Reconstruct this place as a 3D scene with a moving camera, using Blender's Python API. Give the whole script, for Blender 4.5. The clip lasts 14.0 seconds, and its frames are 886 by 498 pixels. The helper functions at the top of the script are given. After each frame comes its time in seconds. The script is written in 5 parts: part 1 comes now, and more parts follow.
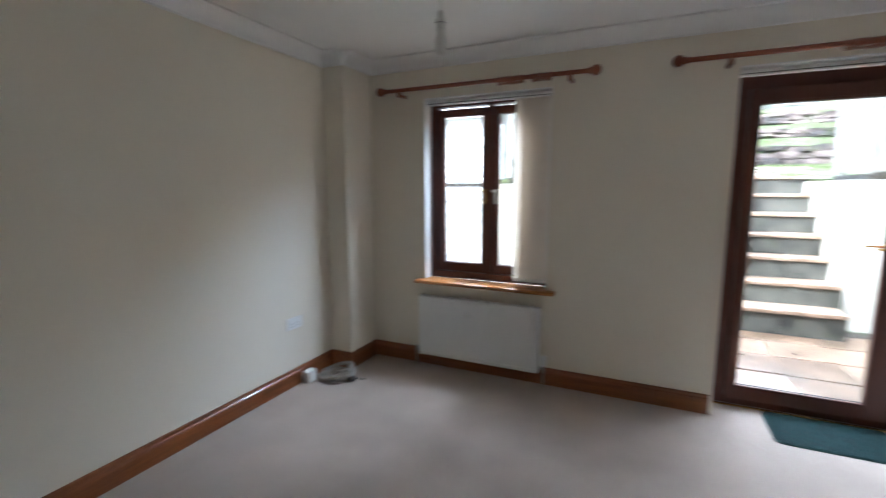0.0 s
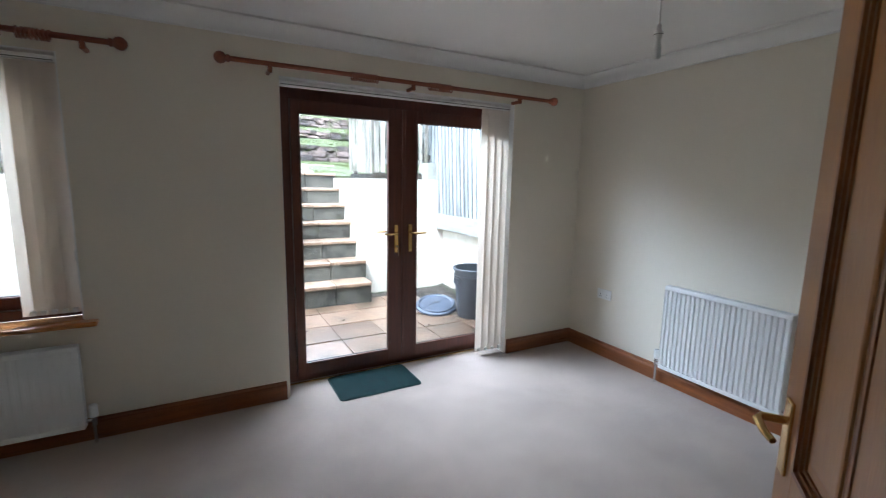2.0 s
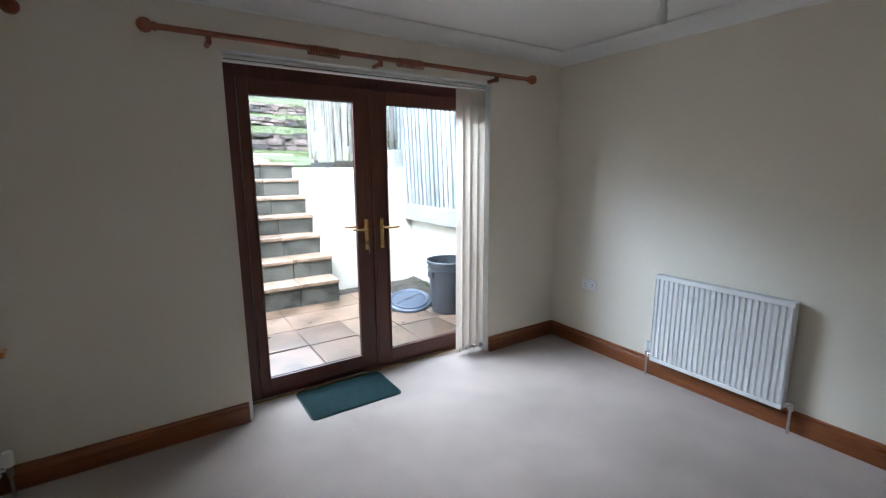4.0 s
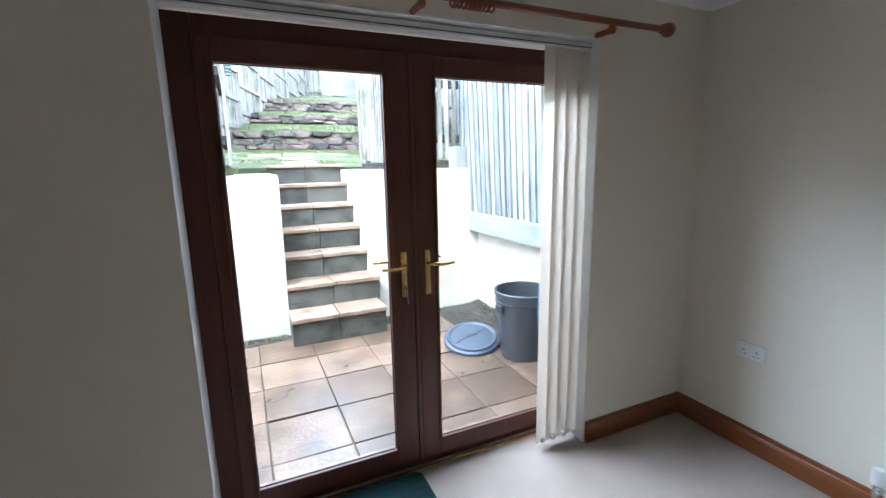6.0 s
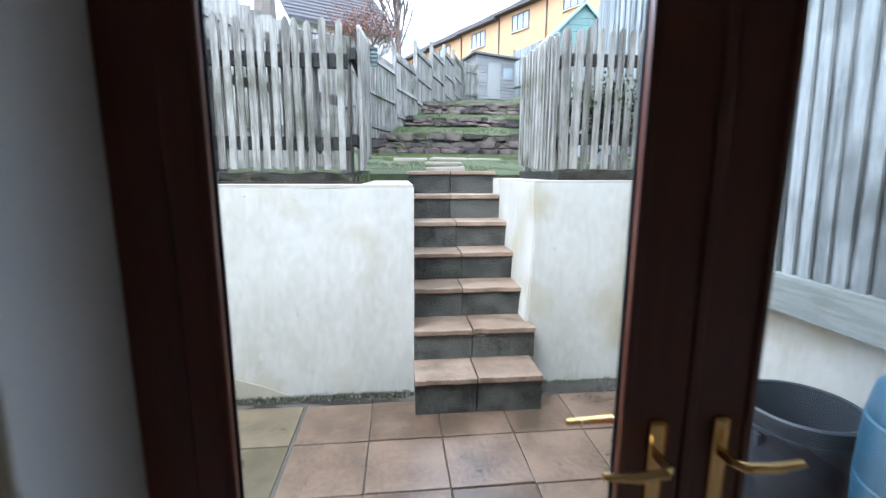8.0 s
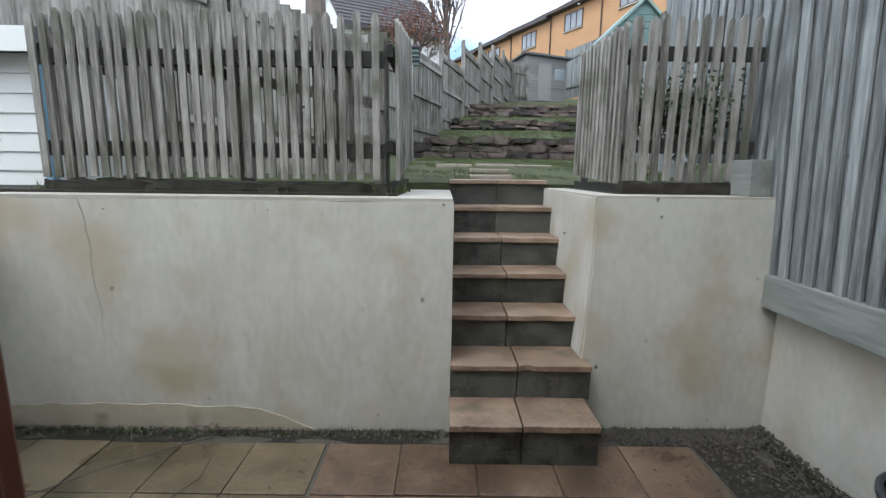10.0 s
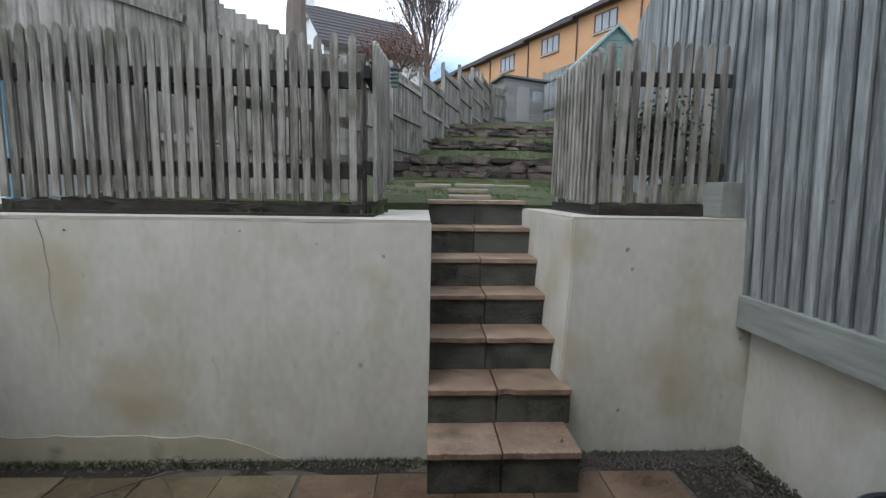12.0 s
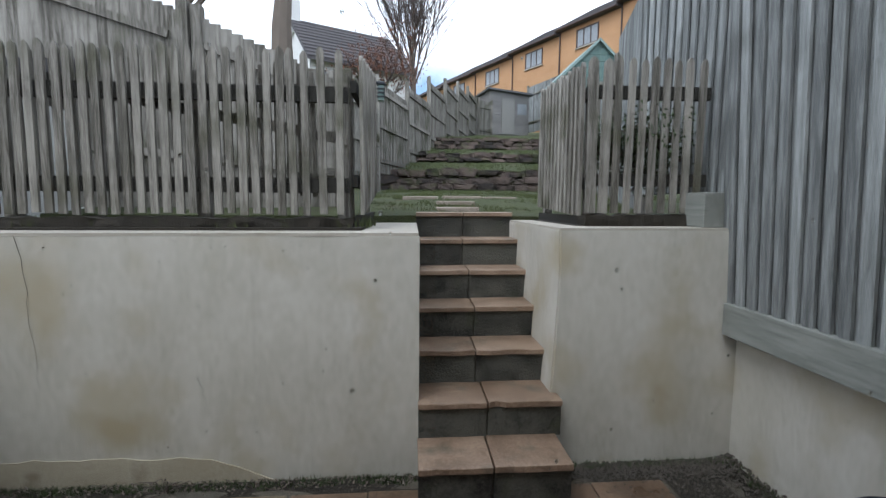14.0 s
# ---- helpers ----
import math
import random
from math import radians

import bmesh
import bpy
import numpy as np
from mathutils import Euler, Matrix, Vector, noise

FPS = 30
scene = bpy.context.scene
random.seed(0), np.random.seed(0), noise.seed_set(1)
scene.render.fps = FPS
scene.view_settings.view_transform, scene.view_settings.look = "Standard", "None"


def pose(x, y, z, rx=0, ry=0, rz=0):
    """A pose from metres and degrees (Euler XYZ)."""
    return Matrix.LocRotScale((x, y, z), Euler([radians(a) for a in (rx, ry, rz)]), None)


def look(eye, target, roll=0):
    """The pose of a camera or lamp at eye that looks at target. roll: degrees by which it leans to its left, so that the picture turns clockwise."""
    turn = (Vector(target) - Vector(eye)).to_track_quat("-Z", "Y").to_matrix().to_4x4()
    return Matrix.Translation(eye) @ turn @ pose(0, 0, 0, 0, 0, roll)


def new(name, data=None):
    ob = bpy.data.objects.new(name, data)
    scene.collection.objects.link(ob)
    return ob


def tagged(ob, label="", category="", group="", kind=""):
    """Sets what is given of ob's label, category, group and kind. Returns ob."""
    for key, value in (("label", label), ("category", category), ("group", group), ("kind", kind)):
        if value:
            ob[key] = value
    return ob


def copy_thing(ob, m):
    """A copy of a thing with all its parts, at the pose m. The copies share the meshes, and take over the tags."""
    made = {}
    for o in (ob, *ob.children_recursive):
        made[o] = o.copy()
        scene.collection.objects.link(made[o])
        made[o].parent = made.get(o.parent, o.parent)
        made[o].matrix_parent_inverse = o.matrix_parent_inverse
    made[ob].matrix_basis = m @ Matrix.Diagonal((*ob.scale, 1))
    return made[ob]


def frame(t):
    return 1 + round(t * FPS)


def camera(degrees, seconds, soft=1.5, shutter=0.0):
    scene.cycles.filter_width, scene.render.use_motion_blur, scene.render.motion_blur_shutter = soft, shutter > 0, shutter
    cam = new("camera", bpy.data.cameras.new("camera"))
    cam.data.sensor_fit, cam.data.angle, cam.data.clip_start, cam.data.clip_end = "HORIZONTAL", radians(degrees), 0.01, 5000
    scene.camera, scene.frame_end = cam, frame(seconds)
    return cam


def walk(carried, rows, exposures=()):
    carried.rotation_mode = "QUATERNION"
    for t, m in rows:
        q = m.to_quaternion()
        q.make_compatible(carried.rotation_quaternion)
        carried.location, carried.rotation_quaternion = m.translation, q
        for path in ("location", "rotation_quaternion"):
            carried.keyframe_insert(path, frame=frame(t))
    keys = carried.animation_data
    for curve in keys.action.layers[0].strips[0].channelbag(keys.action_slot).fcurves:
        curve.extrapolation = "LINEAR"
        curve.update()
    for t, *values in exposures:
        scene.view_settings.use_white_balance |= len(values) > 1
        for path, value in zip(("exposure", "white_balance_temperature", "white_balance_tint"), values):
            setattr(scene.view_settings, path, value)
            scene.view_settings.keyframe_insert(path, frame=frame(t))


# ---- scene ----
cam = camera(90.3, 14.0, soft=1.2, shutter=0.5)
PATH = [
    (0, (0.784, 0.374, 1.421), (-0.044, 2.173, 1.146), 0.0),
    (0.5, (0.714, 0.418, 1.441), (0.552, 2.394, 1.173), -0.6),
    (1, (0.72, 0.437, 1.492), (1.111, 2.376, 1.192), 0.3),
    (1.5, (0.748, 0.463, 1.482), (1.527, 2.28, 1.184), 1.3),
    (2, (0.773, 0.493, 1.488), (1.721, 2.228, 1.182), 1.1),
    (2.5, (0.795, 0.49, 1.488), (1.808, 2.187, 1.183), 0.7),
    (3, (0.799, 0.521, 1.488), (1.817, 2.212, 1.167), 0.4),
    (3.2, (0.807, 0.564, 1.486), (1.835, 2.248, 1.156), 0.5),
    (5.3, (1.227, 1.391, 1.52), (2.364, 2.987, 1.118), -1.8),
    (5.5, (1.336, 1.502, 1.518), (2.33, 3.191, 1.12), -1.6),
    (6, (1.43, 1.767, 1.534), (2.241, 3.557, 1.159), -1.1),
    (6.5, (1.512, 2.062, 1.537), (2.176, 3.912, 1.166), -0.8),
    (7, (1.614, 2.382, 1.535), (1.993, 4.315, 1.191), -0.6),
    (7.5, (1.643, 2.659, 1.553), (1.853, 4.616, 1.201), -0.1),
    (8, (1.644, 3.003, 1.566), (1.844, 4.963, 1.219), 0.2),
    (8.5, (1.652, 3.241, 1.537), (1.8, 5.204, 1.185), -0.1),
    (8.7, (1.683, 3.267, 1.586), (1.729, 5.234, 1.227), 0.1),
    (10.8, (1.696, 3.453, 1.629), (1.693, 5.430, 1.325), 0.7),
    (11, (1.699, 3.450, 1.629), (1.715, 5.428, 1.336), 0.8),
    (11.5, (1.707, 3.450, 1.638), (1.761, 5.430, 1.362), 0.9),
    (12, (1.713, 3.450, 1.642), (1.798, 5.431, 1.386), 0.9),
    (12.5, (1.708, 3.452, 1.642), (1.819, 5.434, 1.399), 0.8),
    (13, (1.707, 3.453, 1.643), (1.828, 5.436, 1.411), 0.7),
    (13.5, (1.706, 3.452, 1.647), (1.838, 5.436, 1.429), 0.5),
    (14, (1.711, 3.450, 1.648), (1.85, 5.435, 1.445), 0.3),
]
EXPOSURES = [(0.0, 4.15, 5400, 10), (0.5, 3.55, 5350, 9), (1.0, 3.45, 5300, 9), (2.0, 3.7, 5350, 10), (3.0, 3.8, 5400, 10), (5.3, 3.45, 5250, 9), (6.0, 3.55, 5250, 9), (6.5, 3.42, 5250, 9), (7.5, 2.78, 5200, 9), (8.0, 2.3, 5300, 10), (8.7, 2.0, 5600, 10), (10.8, 0.68, 5900, 12), (14.0, 0.68, 5900, 12)]
walk(cam, [(t, look(eye, target, roll)) for t, eye, target, roll in PATH], EXPOSURES)

# ---------------------------------------------------------------- sky and sun
world = bpy.data.worlds.new("sky")
scene.world = world
world.use_nodes = True
wn, wl = world.node_tree.nodes, world.node_tree.links
sky = wn.new("ShaderNodeTexSky")
sky.sky_type, sky.sun_disc = "NISHITA", False
sky.sun_elevation, sky.sun_rotation = radians(54), radians(226)
coords = wn.new("ShaderNodeTexCoord")
clouds = wn.new("ShaderNodeTexNoise")
clouds.inputs["Scale"].default_value, clouds.inputs["Detail"].default_value = 2.2, 6
ramp = wn.new("ShaderNodeValToRGB")
ramp.color_ramp.elements[0].position, ramp.color_ramp.elements[1].position = 0.36, 0.50
mixer = wn.new("ShaderNodeMixRGB")
mixer.inputs["Color2"].default_value = (8.2, 8.4, 8.8, 1)
wl.new(coords.outputs["Generated"], clouds.inputs["Vector"])
wl.new(clouds.outputs["Fac"], ramp.inputs["Fac"])
wl.new(ramp.outputs["Color"], mixer.inputs["Fac"])
wl.new(sky.outputs["Color"], mixer.inputs["Color1"])
wl.new(mixer.outputs["Color"], wn["Background"].inputs["Color"])
wn["Background"].inputs["Strength"].default_value = 0.15
sun = new("sun", bpy.data.lights.new("sun", "SUN"))
sun.data.energy, sun.data.angle, sun.data.color = 0.9, radians(30), (1.0, 0.96, 0.9)
sun.matrix_world = look((0, 0, 20), (5.2, 5.0, 10.0))

# skylight falling steeply into the two openings
for name, at, aim, sx, sy, watts in (("door_skylight", (1.50, 4.30, 2.42), (3.7, 2.2, 0.7), 1.6, 0.4, 4.4), ("window_skylight", (0.34, 4.24, 2.52), (-1.4, 1.9, 0.4), 0.9, 0.35, 1.4)):
    lamp = new(name, bpy.data.lights.new(name, "AREA"))
    lamp.data.shape, lamp.data.size, lamp.data.size_y, lamp.data.energy, lamp.data.color = "RECTANGLE", sx, sy, watts, (0.86, 0.94, 1.0)
    lamp.data.spread = radians(85)
    lamp.matrix_world = look(at, aim)


# ---------------------------------------------------------------- materials
def mat(name, dark, light, rough=0.6, scale=6.0, fine=60.0, bump=0.15, metal=0.0, stretch=(1, 1, 1), rand=0.0, stain=None,
        stain_scale=1.5, stain_at=0.55, coat=0.0, depth=0.01, sheen=0.0, con=1.0):
    """Two-scale noise between two colours, fine relief, piece-to-piece change and stains."""
    m = bpy.data.materials.new(name)
    m.use_nodes = True
    n, l = m.node_tree.nodes, m.node_tree.links
    b = n["Principled BSDF"]
    b.inputs["Metallic"].default_value = metal
    b.inputs["Coat Weight"].default_value = coat
    b.inputs["Sheen Weight"].default_value = sheen
    g = n.new("ShaderNodeNewGeometry")
    mp = n.new("ShaderNodeMapping")
    mp.inputs["Scale"].default_value = stretch
    l.new(g.outputs["Position"], mp.inputs["Vector"])
    big, small = n.new("ShaderNodeTexNoise"), n.new("ShaderNodeTexNoise")
    for t, s_, d in ((big, scale, 5), (small, fine, 3)):
        t.inputs["Scale"].default_value, t.inputs["Detail"].default_value = s_, d
        l.new(mp.outputs["Vector"], t.inputs["Vector"])
    add = n.new("ShaderNodeMath")
    add.operation = "MULTIPLY_ADD"
    add.inputs[1].default_value, add.inputs[2].default_value = 0.5, -0.08
    l.new(small.outputs["Fac"], add.inputs[0])
    tot = n.new("ShaderNodeMath")
    tot.operation = "MULTIPLY_ADD"
    tot.inputs[1].default_value = 0.7
    l.new(big.outputs["Fac"], tot.inputs[0])
    l.new(add.outputs[0], tot.inputs[2])
    fac = tot.outputs[0]
    if rand:
        info = n.new("ShaderNodeObjectInfo")
        r = n.new("ShaderNodeMath")
        r.operation = "MULTIPLY_ADD"
        r.inputs[1].default_value = rand
        l.new(info.outputs["Random"], r.inputs[0])
        l.new(fac, r.inputs[2])
        r2 = n.new("ShaderNodeMath")
        r2.operation = "SUBTRACT"
        r2.inputs[1].default_value = rand / 2
        l.new(r.outputs[0], r2.inputs[0])
        fac = r2.outputs[0]
    mix = n.new("ShaderNodeMixRGB")
    mix.inputs["Color1"].default_value, mix.inputs["Color2"].default_value = (*dark, 1), (*light, 1)
    rp = n.new("ShaderNodeMapRange")
    rp.inputs["From Min"].default_value, rp.inputs["From Max"].default_value = 0.515 - 0.265 / con, 0.515 + 0.265 / con
    l.new(fac, rp.inputs["Value"])
    l.new(rp.outputs["Result"], mix.inputs["Fac"])
    colour = mix.outputs["Color"]
    if stain:
        st = n.new("ShaderNodeTexNoise")
        st.inputs["Scale"].default_value, st.inputs["Detail"].default_value = stain_scale, 7
        l.new(g.outputs["Position"], st.inputs["Vector"])
        sr = n.new("ShaderNodeMapRange")
        sr.inputs["From Min"].default_value, sr.inputs["From Max"].default_value = stain_at, stain_at + 0.2
        l.new(st.outputs["Fac"], sr.inputs["Value"])
        sm = n.new("ShaderNodeMixRGB")
        sm.inputs["Color2"].default_value = (*stain, 1)
        l.new(sr.outputs["Result"], sm.inputs["Fac"])
        l.new(colour, sm.inputs["Color1"])
        colour = sm.outputs["Color"]
    l.new(colour, b.inputs["Base Color"])
    rr = n.new("ShaderNodeMapRange")
    rr.inputs["To Min"].default_value, rr.inputs["To Max"].default_value = max(0.02, rough - 0.12), min(1, rough + 0.12)
    l.new(big.outputs["Fac"], rr.inputs["Value"])
    l.new(rr.outputs["Result"], b.inputs["Roughness"])
    bp = n.new("ShaderNodeBump")
    bp.inputs["Strength"].default_value, bp.inputs["Distance"].default_value = bump, depth
    l.new(small.outputs["Fac"], bp.inputs["Height"])
    l.new(bp.outputs["Normal"], b.inputs["Normal"])
    return m


def glass_mat(name):
    """Solid clear glass, for the drops."""
    m = bpy.data.materials.new(name)
    m.use_nodes = True
    b = m.node_tree.nodes["Principled BSDF"]
    b.inputs["Base Color"].default_value = (0.97, 0.985, 0.98, 1)
    b.inputs["Transmission Weight"].default_value = 1.0
    b.inputs["Roughness"].default_value = 0.0
    b.inputs["IOR"].default_value = 1.4
    return m


def pane_mat(name):
    """Thin window glass: clear, with a mirror gloss that grows at grazing angles."""
    m = bpy.data.materials.new(name)
    m.use_nodes = True
    n, l = m.node_tree.nodes, m.node_tree.links
    clear, gloss, mix = n.new("ShaderNodeBsdfTransparent"), n.new("ShaderNodeBsdfGlossy"), n.new("ShaderNodeMixShader")
    edge, power, scale_ = n.new("ShaderNodeLayerWeight"), n.new("ShaderNodeMath"), n.new("ShaderNodeMath")
    power.operation, power.inputs[1].default_value = "POWER", 4.0
    scale_.operation, scale_.inputs[1].default_value, scale_.inputs[2].default_value = "MULTIPLY_ADD", 0.7, 0.02
    clear.inputs["Color"].default_value = (0.965, 0.98, 0.975, 1)
    gloss.inputs["Roughness"].default_value = 0.0
    l.new(edge.outputs["Facing"], power.inputs[0])
    l.new(power.outputs[0], scale_.inputs[0])
    l.new(scale_.outputs[0], mix.inputs[0])
    l.new(clear.outputs[0], mix.inputs[1])
    l.new(gloss.outputs[0], mix.inputs[2])
    l.new(mix.outputs[0], n["Material Output"].inputs["Surface"])
    return m


PAINT = mat("cream_wall_paint", (0.73, 0.675, 0.565), (0.78, 0.725, 0.615), 0.75, 1.2, 180, 0.05, depth=0.002)
CEIL = mat("ceiling_paint", (0.78, 0.775, 0.76), (0.84, 0.835, 0.82), 0.8, 1.5, 150, 0.05, depth=0.002)
REVEAL = mat("white_reveal_paint", (0.76, 0.76, 0.74), (0.82, 0.82, 0.80), 0.6, 3, 150, 0.05, depth=0.002)
CARPET = mat("beige_carpet", (0.29, 0.230, 0.186), (0.50, 0.412, 0.345), 0.95, 1.8, 300, 0.9, con=1.2, depth=0.004, sheen=0.3)
PINE = mat("stained_pine", (0.13, 0.036, 0.009), (0.29, 0.095, 0.022), 0.35, 5, 40, 0.1, stretch=(0.6, 0.6, 9), stain=(0.13, 0.035, 0.01), stain_scale=9, stain_at=0.66, coat=0.25)
PINE_X = mat("stained_pine_lengthways", (0.13, 0.036, 0.009), (0.29, 0.095, 0.022), 0.32, 5, 40, 0.1, stretch=(0.6, 9, 9), stain=(0.13, 0.035, 0.01), stain_scale=9, stain_at=0.68, coat=0.3)
DOORWOOD = mat("pale_pine_door", (0.39, 0.170, 0.048), (0.53, 0.262, 0.088), 0.42, 4, 40, 0.08, stretch=(7, 7, 0.5), coat=0.15)
MOULD = mat("dark_door_moulding", (0.22, 0.080, 0.022), (0.33, 0.135, 0.040), 0.4, 6, 40, 0.1, stretch=(7, 7, 0.6), coat=0.2)
POLE = mat("red_brown_pole", (0.18, 0.042, 0.014), (0.29, 0.082, 0.028), 0.35, 8, 60, 0.08, stretch=(0.6, 6, 6), coat=0.3)
UPVC = mat("mahogany_frame", (0.058, 0.0135, 0.006), (0.125, 0.032, 0.0145), 0.42, 6, 70, 0.08, stretch=(8, 8, 0.6), coat=0.04)
GASKET = mat("black_gasket", (0.012, 0.012, 0.012), (0.025, 0.025, 0.025), 0.6)
GLASS = pane_mat("clear_glass")
DROP = glass_mat("rain_water")
BRASS = mat("polished_brass", (0.62, 0.40, 0.14), (0.80, 0.56, 0.24), 0.22, 20, 200, 0.03, metal=1.0)
CHROME = mat("chrome", (0.6, 0.6, 0.6), (0.75, 0.75, 0.75), 0.2, metal=1.0)
ENAMEL = mat("white_radiator_enamel", (0.74, 0.74, 0.72), (0.80, 0.80, 0.78), 0.32, 4, 120, 0.02)
PLASTIC = mat("white_plastic", (0.74, 0.74, 0.72), (0.82, 0.82, 0.80), 0.35, 8, 100, 0.02)
BLIND = mat("cream_blind_fabric", (0.79, 0.73, 0.66), (0.85, 0.79, 0.72), 0.85, 4, 400, 0.3, depth=0.001)
bn, bl_ = BLIND.node_tree.nodes, BLIND.node_tree.links
veil, both = bn.new("ShaderNodeBsdfTranslucent"), bn.new("ShaderNodeMixShader")
veil.inputs["Color"].default_value, both.inputs[0].default_value = (0.84, 0.79, 0.72, 1), 0.5
bl_.new(bn["Principled BSDF"].outputs[0], both.inputs[1])
bl_.new(veil.outputs[0], both.inputs[2])
bl_.new(both.outputs[0], bn["Material Output"].inputs["Surface"])
HEADRAIL = mat("white_headrail", (0.72, 0.72, 0.70), (0.80, 0.80, 0.78), 0.4, 6, 90, 0.02)
MATGREEN = mat("green_mat_pile", (0.001, 0.012, 0.013), (0.008, 0.055, 0.055), 0.95, 30, 330, 1.0, depth=0.006)
MATEDGE = mat("dark_green_rubber", (0.004, 0.030, 0.026), (0.008, 0.05, 0.044), 0.8)
CABLE = mat("grey_cable", (0.22, 0.20, 0.17), (0.40, 0.38, 0.34), 0.5)
DARKCABLE = mat("black_plug", (0.02, 0.02, 0.02), (0.05, 0.05, 0.05), 0.5)
RENDER = mat("white_masonry_render", (0.43, 0.405, 0.34), (0.575, 0.553, 0.495), 0.85, 2.4, 26, 0.35, con=1.3, stretch=(1.3, 1.3, 0.6), stain=(0.40, 0.345, 0.235), stain_scale=1.9, stain_at=0.51, depth=0.006)
RENDER_LOW = mat("bare_render_plinth", (0.33, 0.285, 0.20), (0.50, 0.455, 0.36), 0.9, 4, 50, 0.4, stain=(0.16, 0.13, 0.08), stain_scale=4, stain_at=0.6, depth=0.006)
COPING = mat("painted_coping", (0.33, 0.30, 0.25), (0.48, 0.45, 0.39), 0.85, 4, 50, 0.4, stain=(0.30, 0.27, 0.20), stain_scale=5, stain_at=0.6, depth=0.006)
SLAB = mat("terracotta_slab", (0.085, 0.052, 0.031), (0.205, 0.134, 0.088), 0.32, 4, 40, 0.5, con=1.7, rand=0.3, stain=(0.060, 0.045, 0.03), stain_scale=3.0, stain_at=0.52, depth=0.006)
SLAB_B = mat("buff_slab", (0.09, 0.068, 0.037), (0.19, 0.147, 0.09), 0.30, 4, 40, 0.5, con=1.7, rand=0.25, stain=(0.060, 0.05, 0.028), stain_scale=3.0, stain_at=0.52, depth=0.006)
TREAD = mat("tread_slab", (0.16, 0.105, 0.068), (0.33, 0.235, 0.165), 0.45, 6, 60, 0.5, con=1.6, rand=0.2, stain=(0.10, 0.085, 0.06), stain_scale=5, stain_at=0.55, depth=0.006)
# Near-black tone holds real damp plus the shade under each tread.
RISER = mat("damp_shaded_block", (0.010, 0.010, 0.008), (0.092, 0.090, 0.074), 0.75, 7, 60, 1.0, con=2.0, rand=0.2, stain=(0.04, 0.048, 0.022), stain_scale=5, stain_at=0.58, depth=0.01)
MORTAR = mat("sandy_mortar", (0.06, 0.055, 0.042), (0.15, 0.135, 0.105), 0.95, 12, 120, 0.8)
SOIL = mat("damp_soil", (0.012, 0.010, 0.007), (0.038, 0.031, 0.021), 0.95, 10, 90, 0.9)
GRAVEL = mat("gravel", (0.016, 0.013, 0.010), (0.140, 0.122, 0.100), 0.75, 40, 160, 0.5)
FENCE = mat("weathered_fence_wood", (0.075, 0.068, 0.054), (0.325, 0.305, 0.268), 0.85, 3.5, 26, 0.6, con=1.7, stretch=(9, 9, 0.7), rand=0.2, stain=(0.065, 0.064, 0.034), stain_scale=2.6, stain_at=0.53, depth=0.004)
FENCE_G = mat("grey_green_fence_wood", (0.105, 0.112, 0.110), (0.36, 0.378, 0.372), 0.82, 3.5, 30, 0.6, con=1.35, stretch=(9, 9, 0.7), rand=0.3, stain=(0.085, 0.088, 0.082), stain_scale=2.0, stain_at=0.55, depth=0.004)
# Rail colour darkened far below the pickets' to give the gaps their shade.
RAIL = mat("gap_shade_fence_rail", (0.012, 0.011, 0.009), (0.045, 0.042, 0.034), 0.9, 6, 50, 0.5, stretch=(0.7, 9, 9))
SLEEPER = mat("timber_gravel_board", (0.13, 0.137, 0.125), (0.33, 0.34, 0.31), 0.85, 5, 45, 0.5, stretch=(9, 0.7, 9), stain=(0.14, 0.135, 0.11), stain_scale=4, stain_at=0.58)
GRASS = mat("grass_turf", (0.035, 0.045, 0.016), (0.085, 0.100, 0.036), 0.95, 4, 80, 1.0, stain=(0.075, 0.055, 0.03), stain_scale=2.2, stain_at=0.58, depth=0.03)
BLADE = mat("grass_blade", (0.045, 0.062, 0.018), (0.115, 0.135, 0.045), 0.8, 3, 20, 0.1)
STONE = mat("mossy_stone", (0.030, 0.024, 0.021), (0.165, 0.122, 0.102), 0.85, 6, 30, 1.0, con=1.6, rand=0.4, stain=(0.055, 0.075, 0.022), stain_scale=3.0, stain_at=0.54, depth=0.02)
PATHSTONE = mat("path_stone", (0.22, 0.18, 0.14), (0.40, 0.34, 0.28), 0.8, 5, 40, 0.5, rand=0.3, depth=0.01)
CLAD = mat("white_cladding", (0.66, 0.66, 0.62), (0.76, 0.76, 0.72), 0.5, 4, 60, 0.1, rand=0.1)
BLUE = mat("blue_trim", (0.13, 0.27, 0.36), (0.20, 0.36, 0.46), 0.5)
BIN = mat("dark_grey_plastic", (0.022, 0.026, 0.032), (0.045, 0.05, 0.06), 0.42, 6, 120, 0.12)
LIDMAT = mat("blue_grey_plastic", (0.035, 0.045, 0.065), (0.07, 0.085, 0.115), 0.38, 6, 120, 0.12)
BUTT = mat("blue_plastic", (0.026, 0.078, 0.125), (0.043, 0.115, 0.175), 0.42, 5, 150, 0.12)
SHEDWOOD = mat("shed_wood", (0.165, 0.155, 0.15), (0.27, 0.26, 0.25), 0.85, 5, 40, 0.3, stretch=(0.7, 0.7, 9), rand=0.3)
SHEDDOOR = mat("shed_door_wood", (0.23, 0.22, 0.205), (0.33, 0.32, 0.30), 0.85, 5, 40, 0.3, stretch=(9, 9, 0.7))
FELT = mat("roof_felt", (0.09, 0.09, 0.095), (0.16, 0.16, 0.165), 0.9, 6, 60, 0.4)
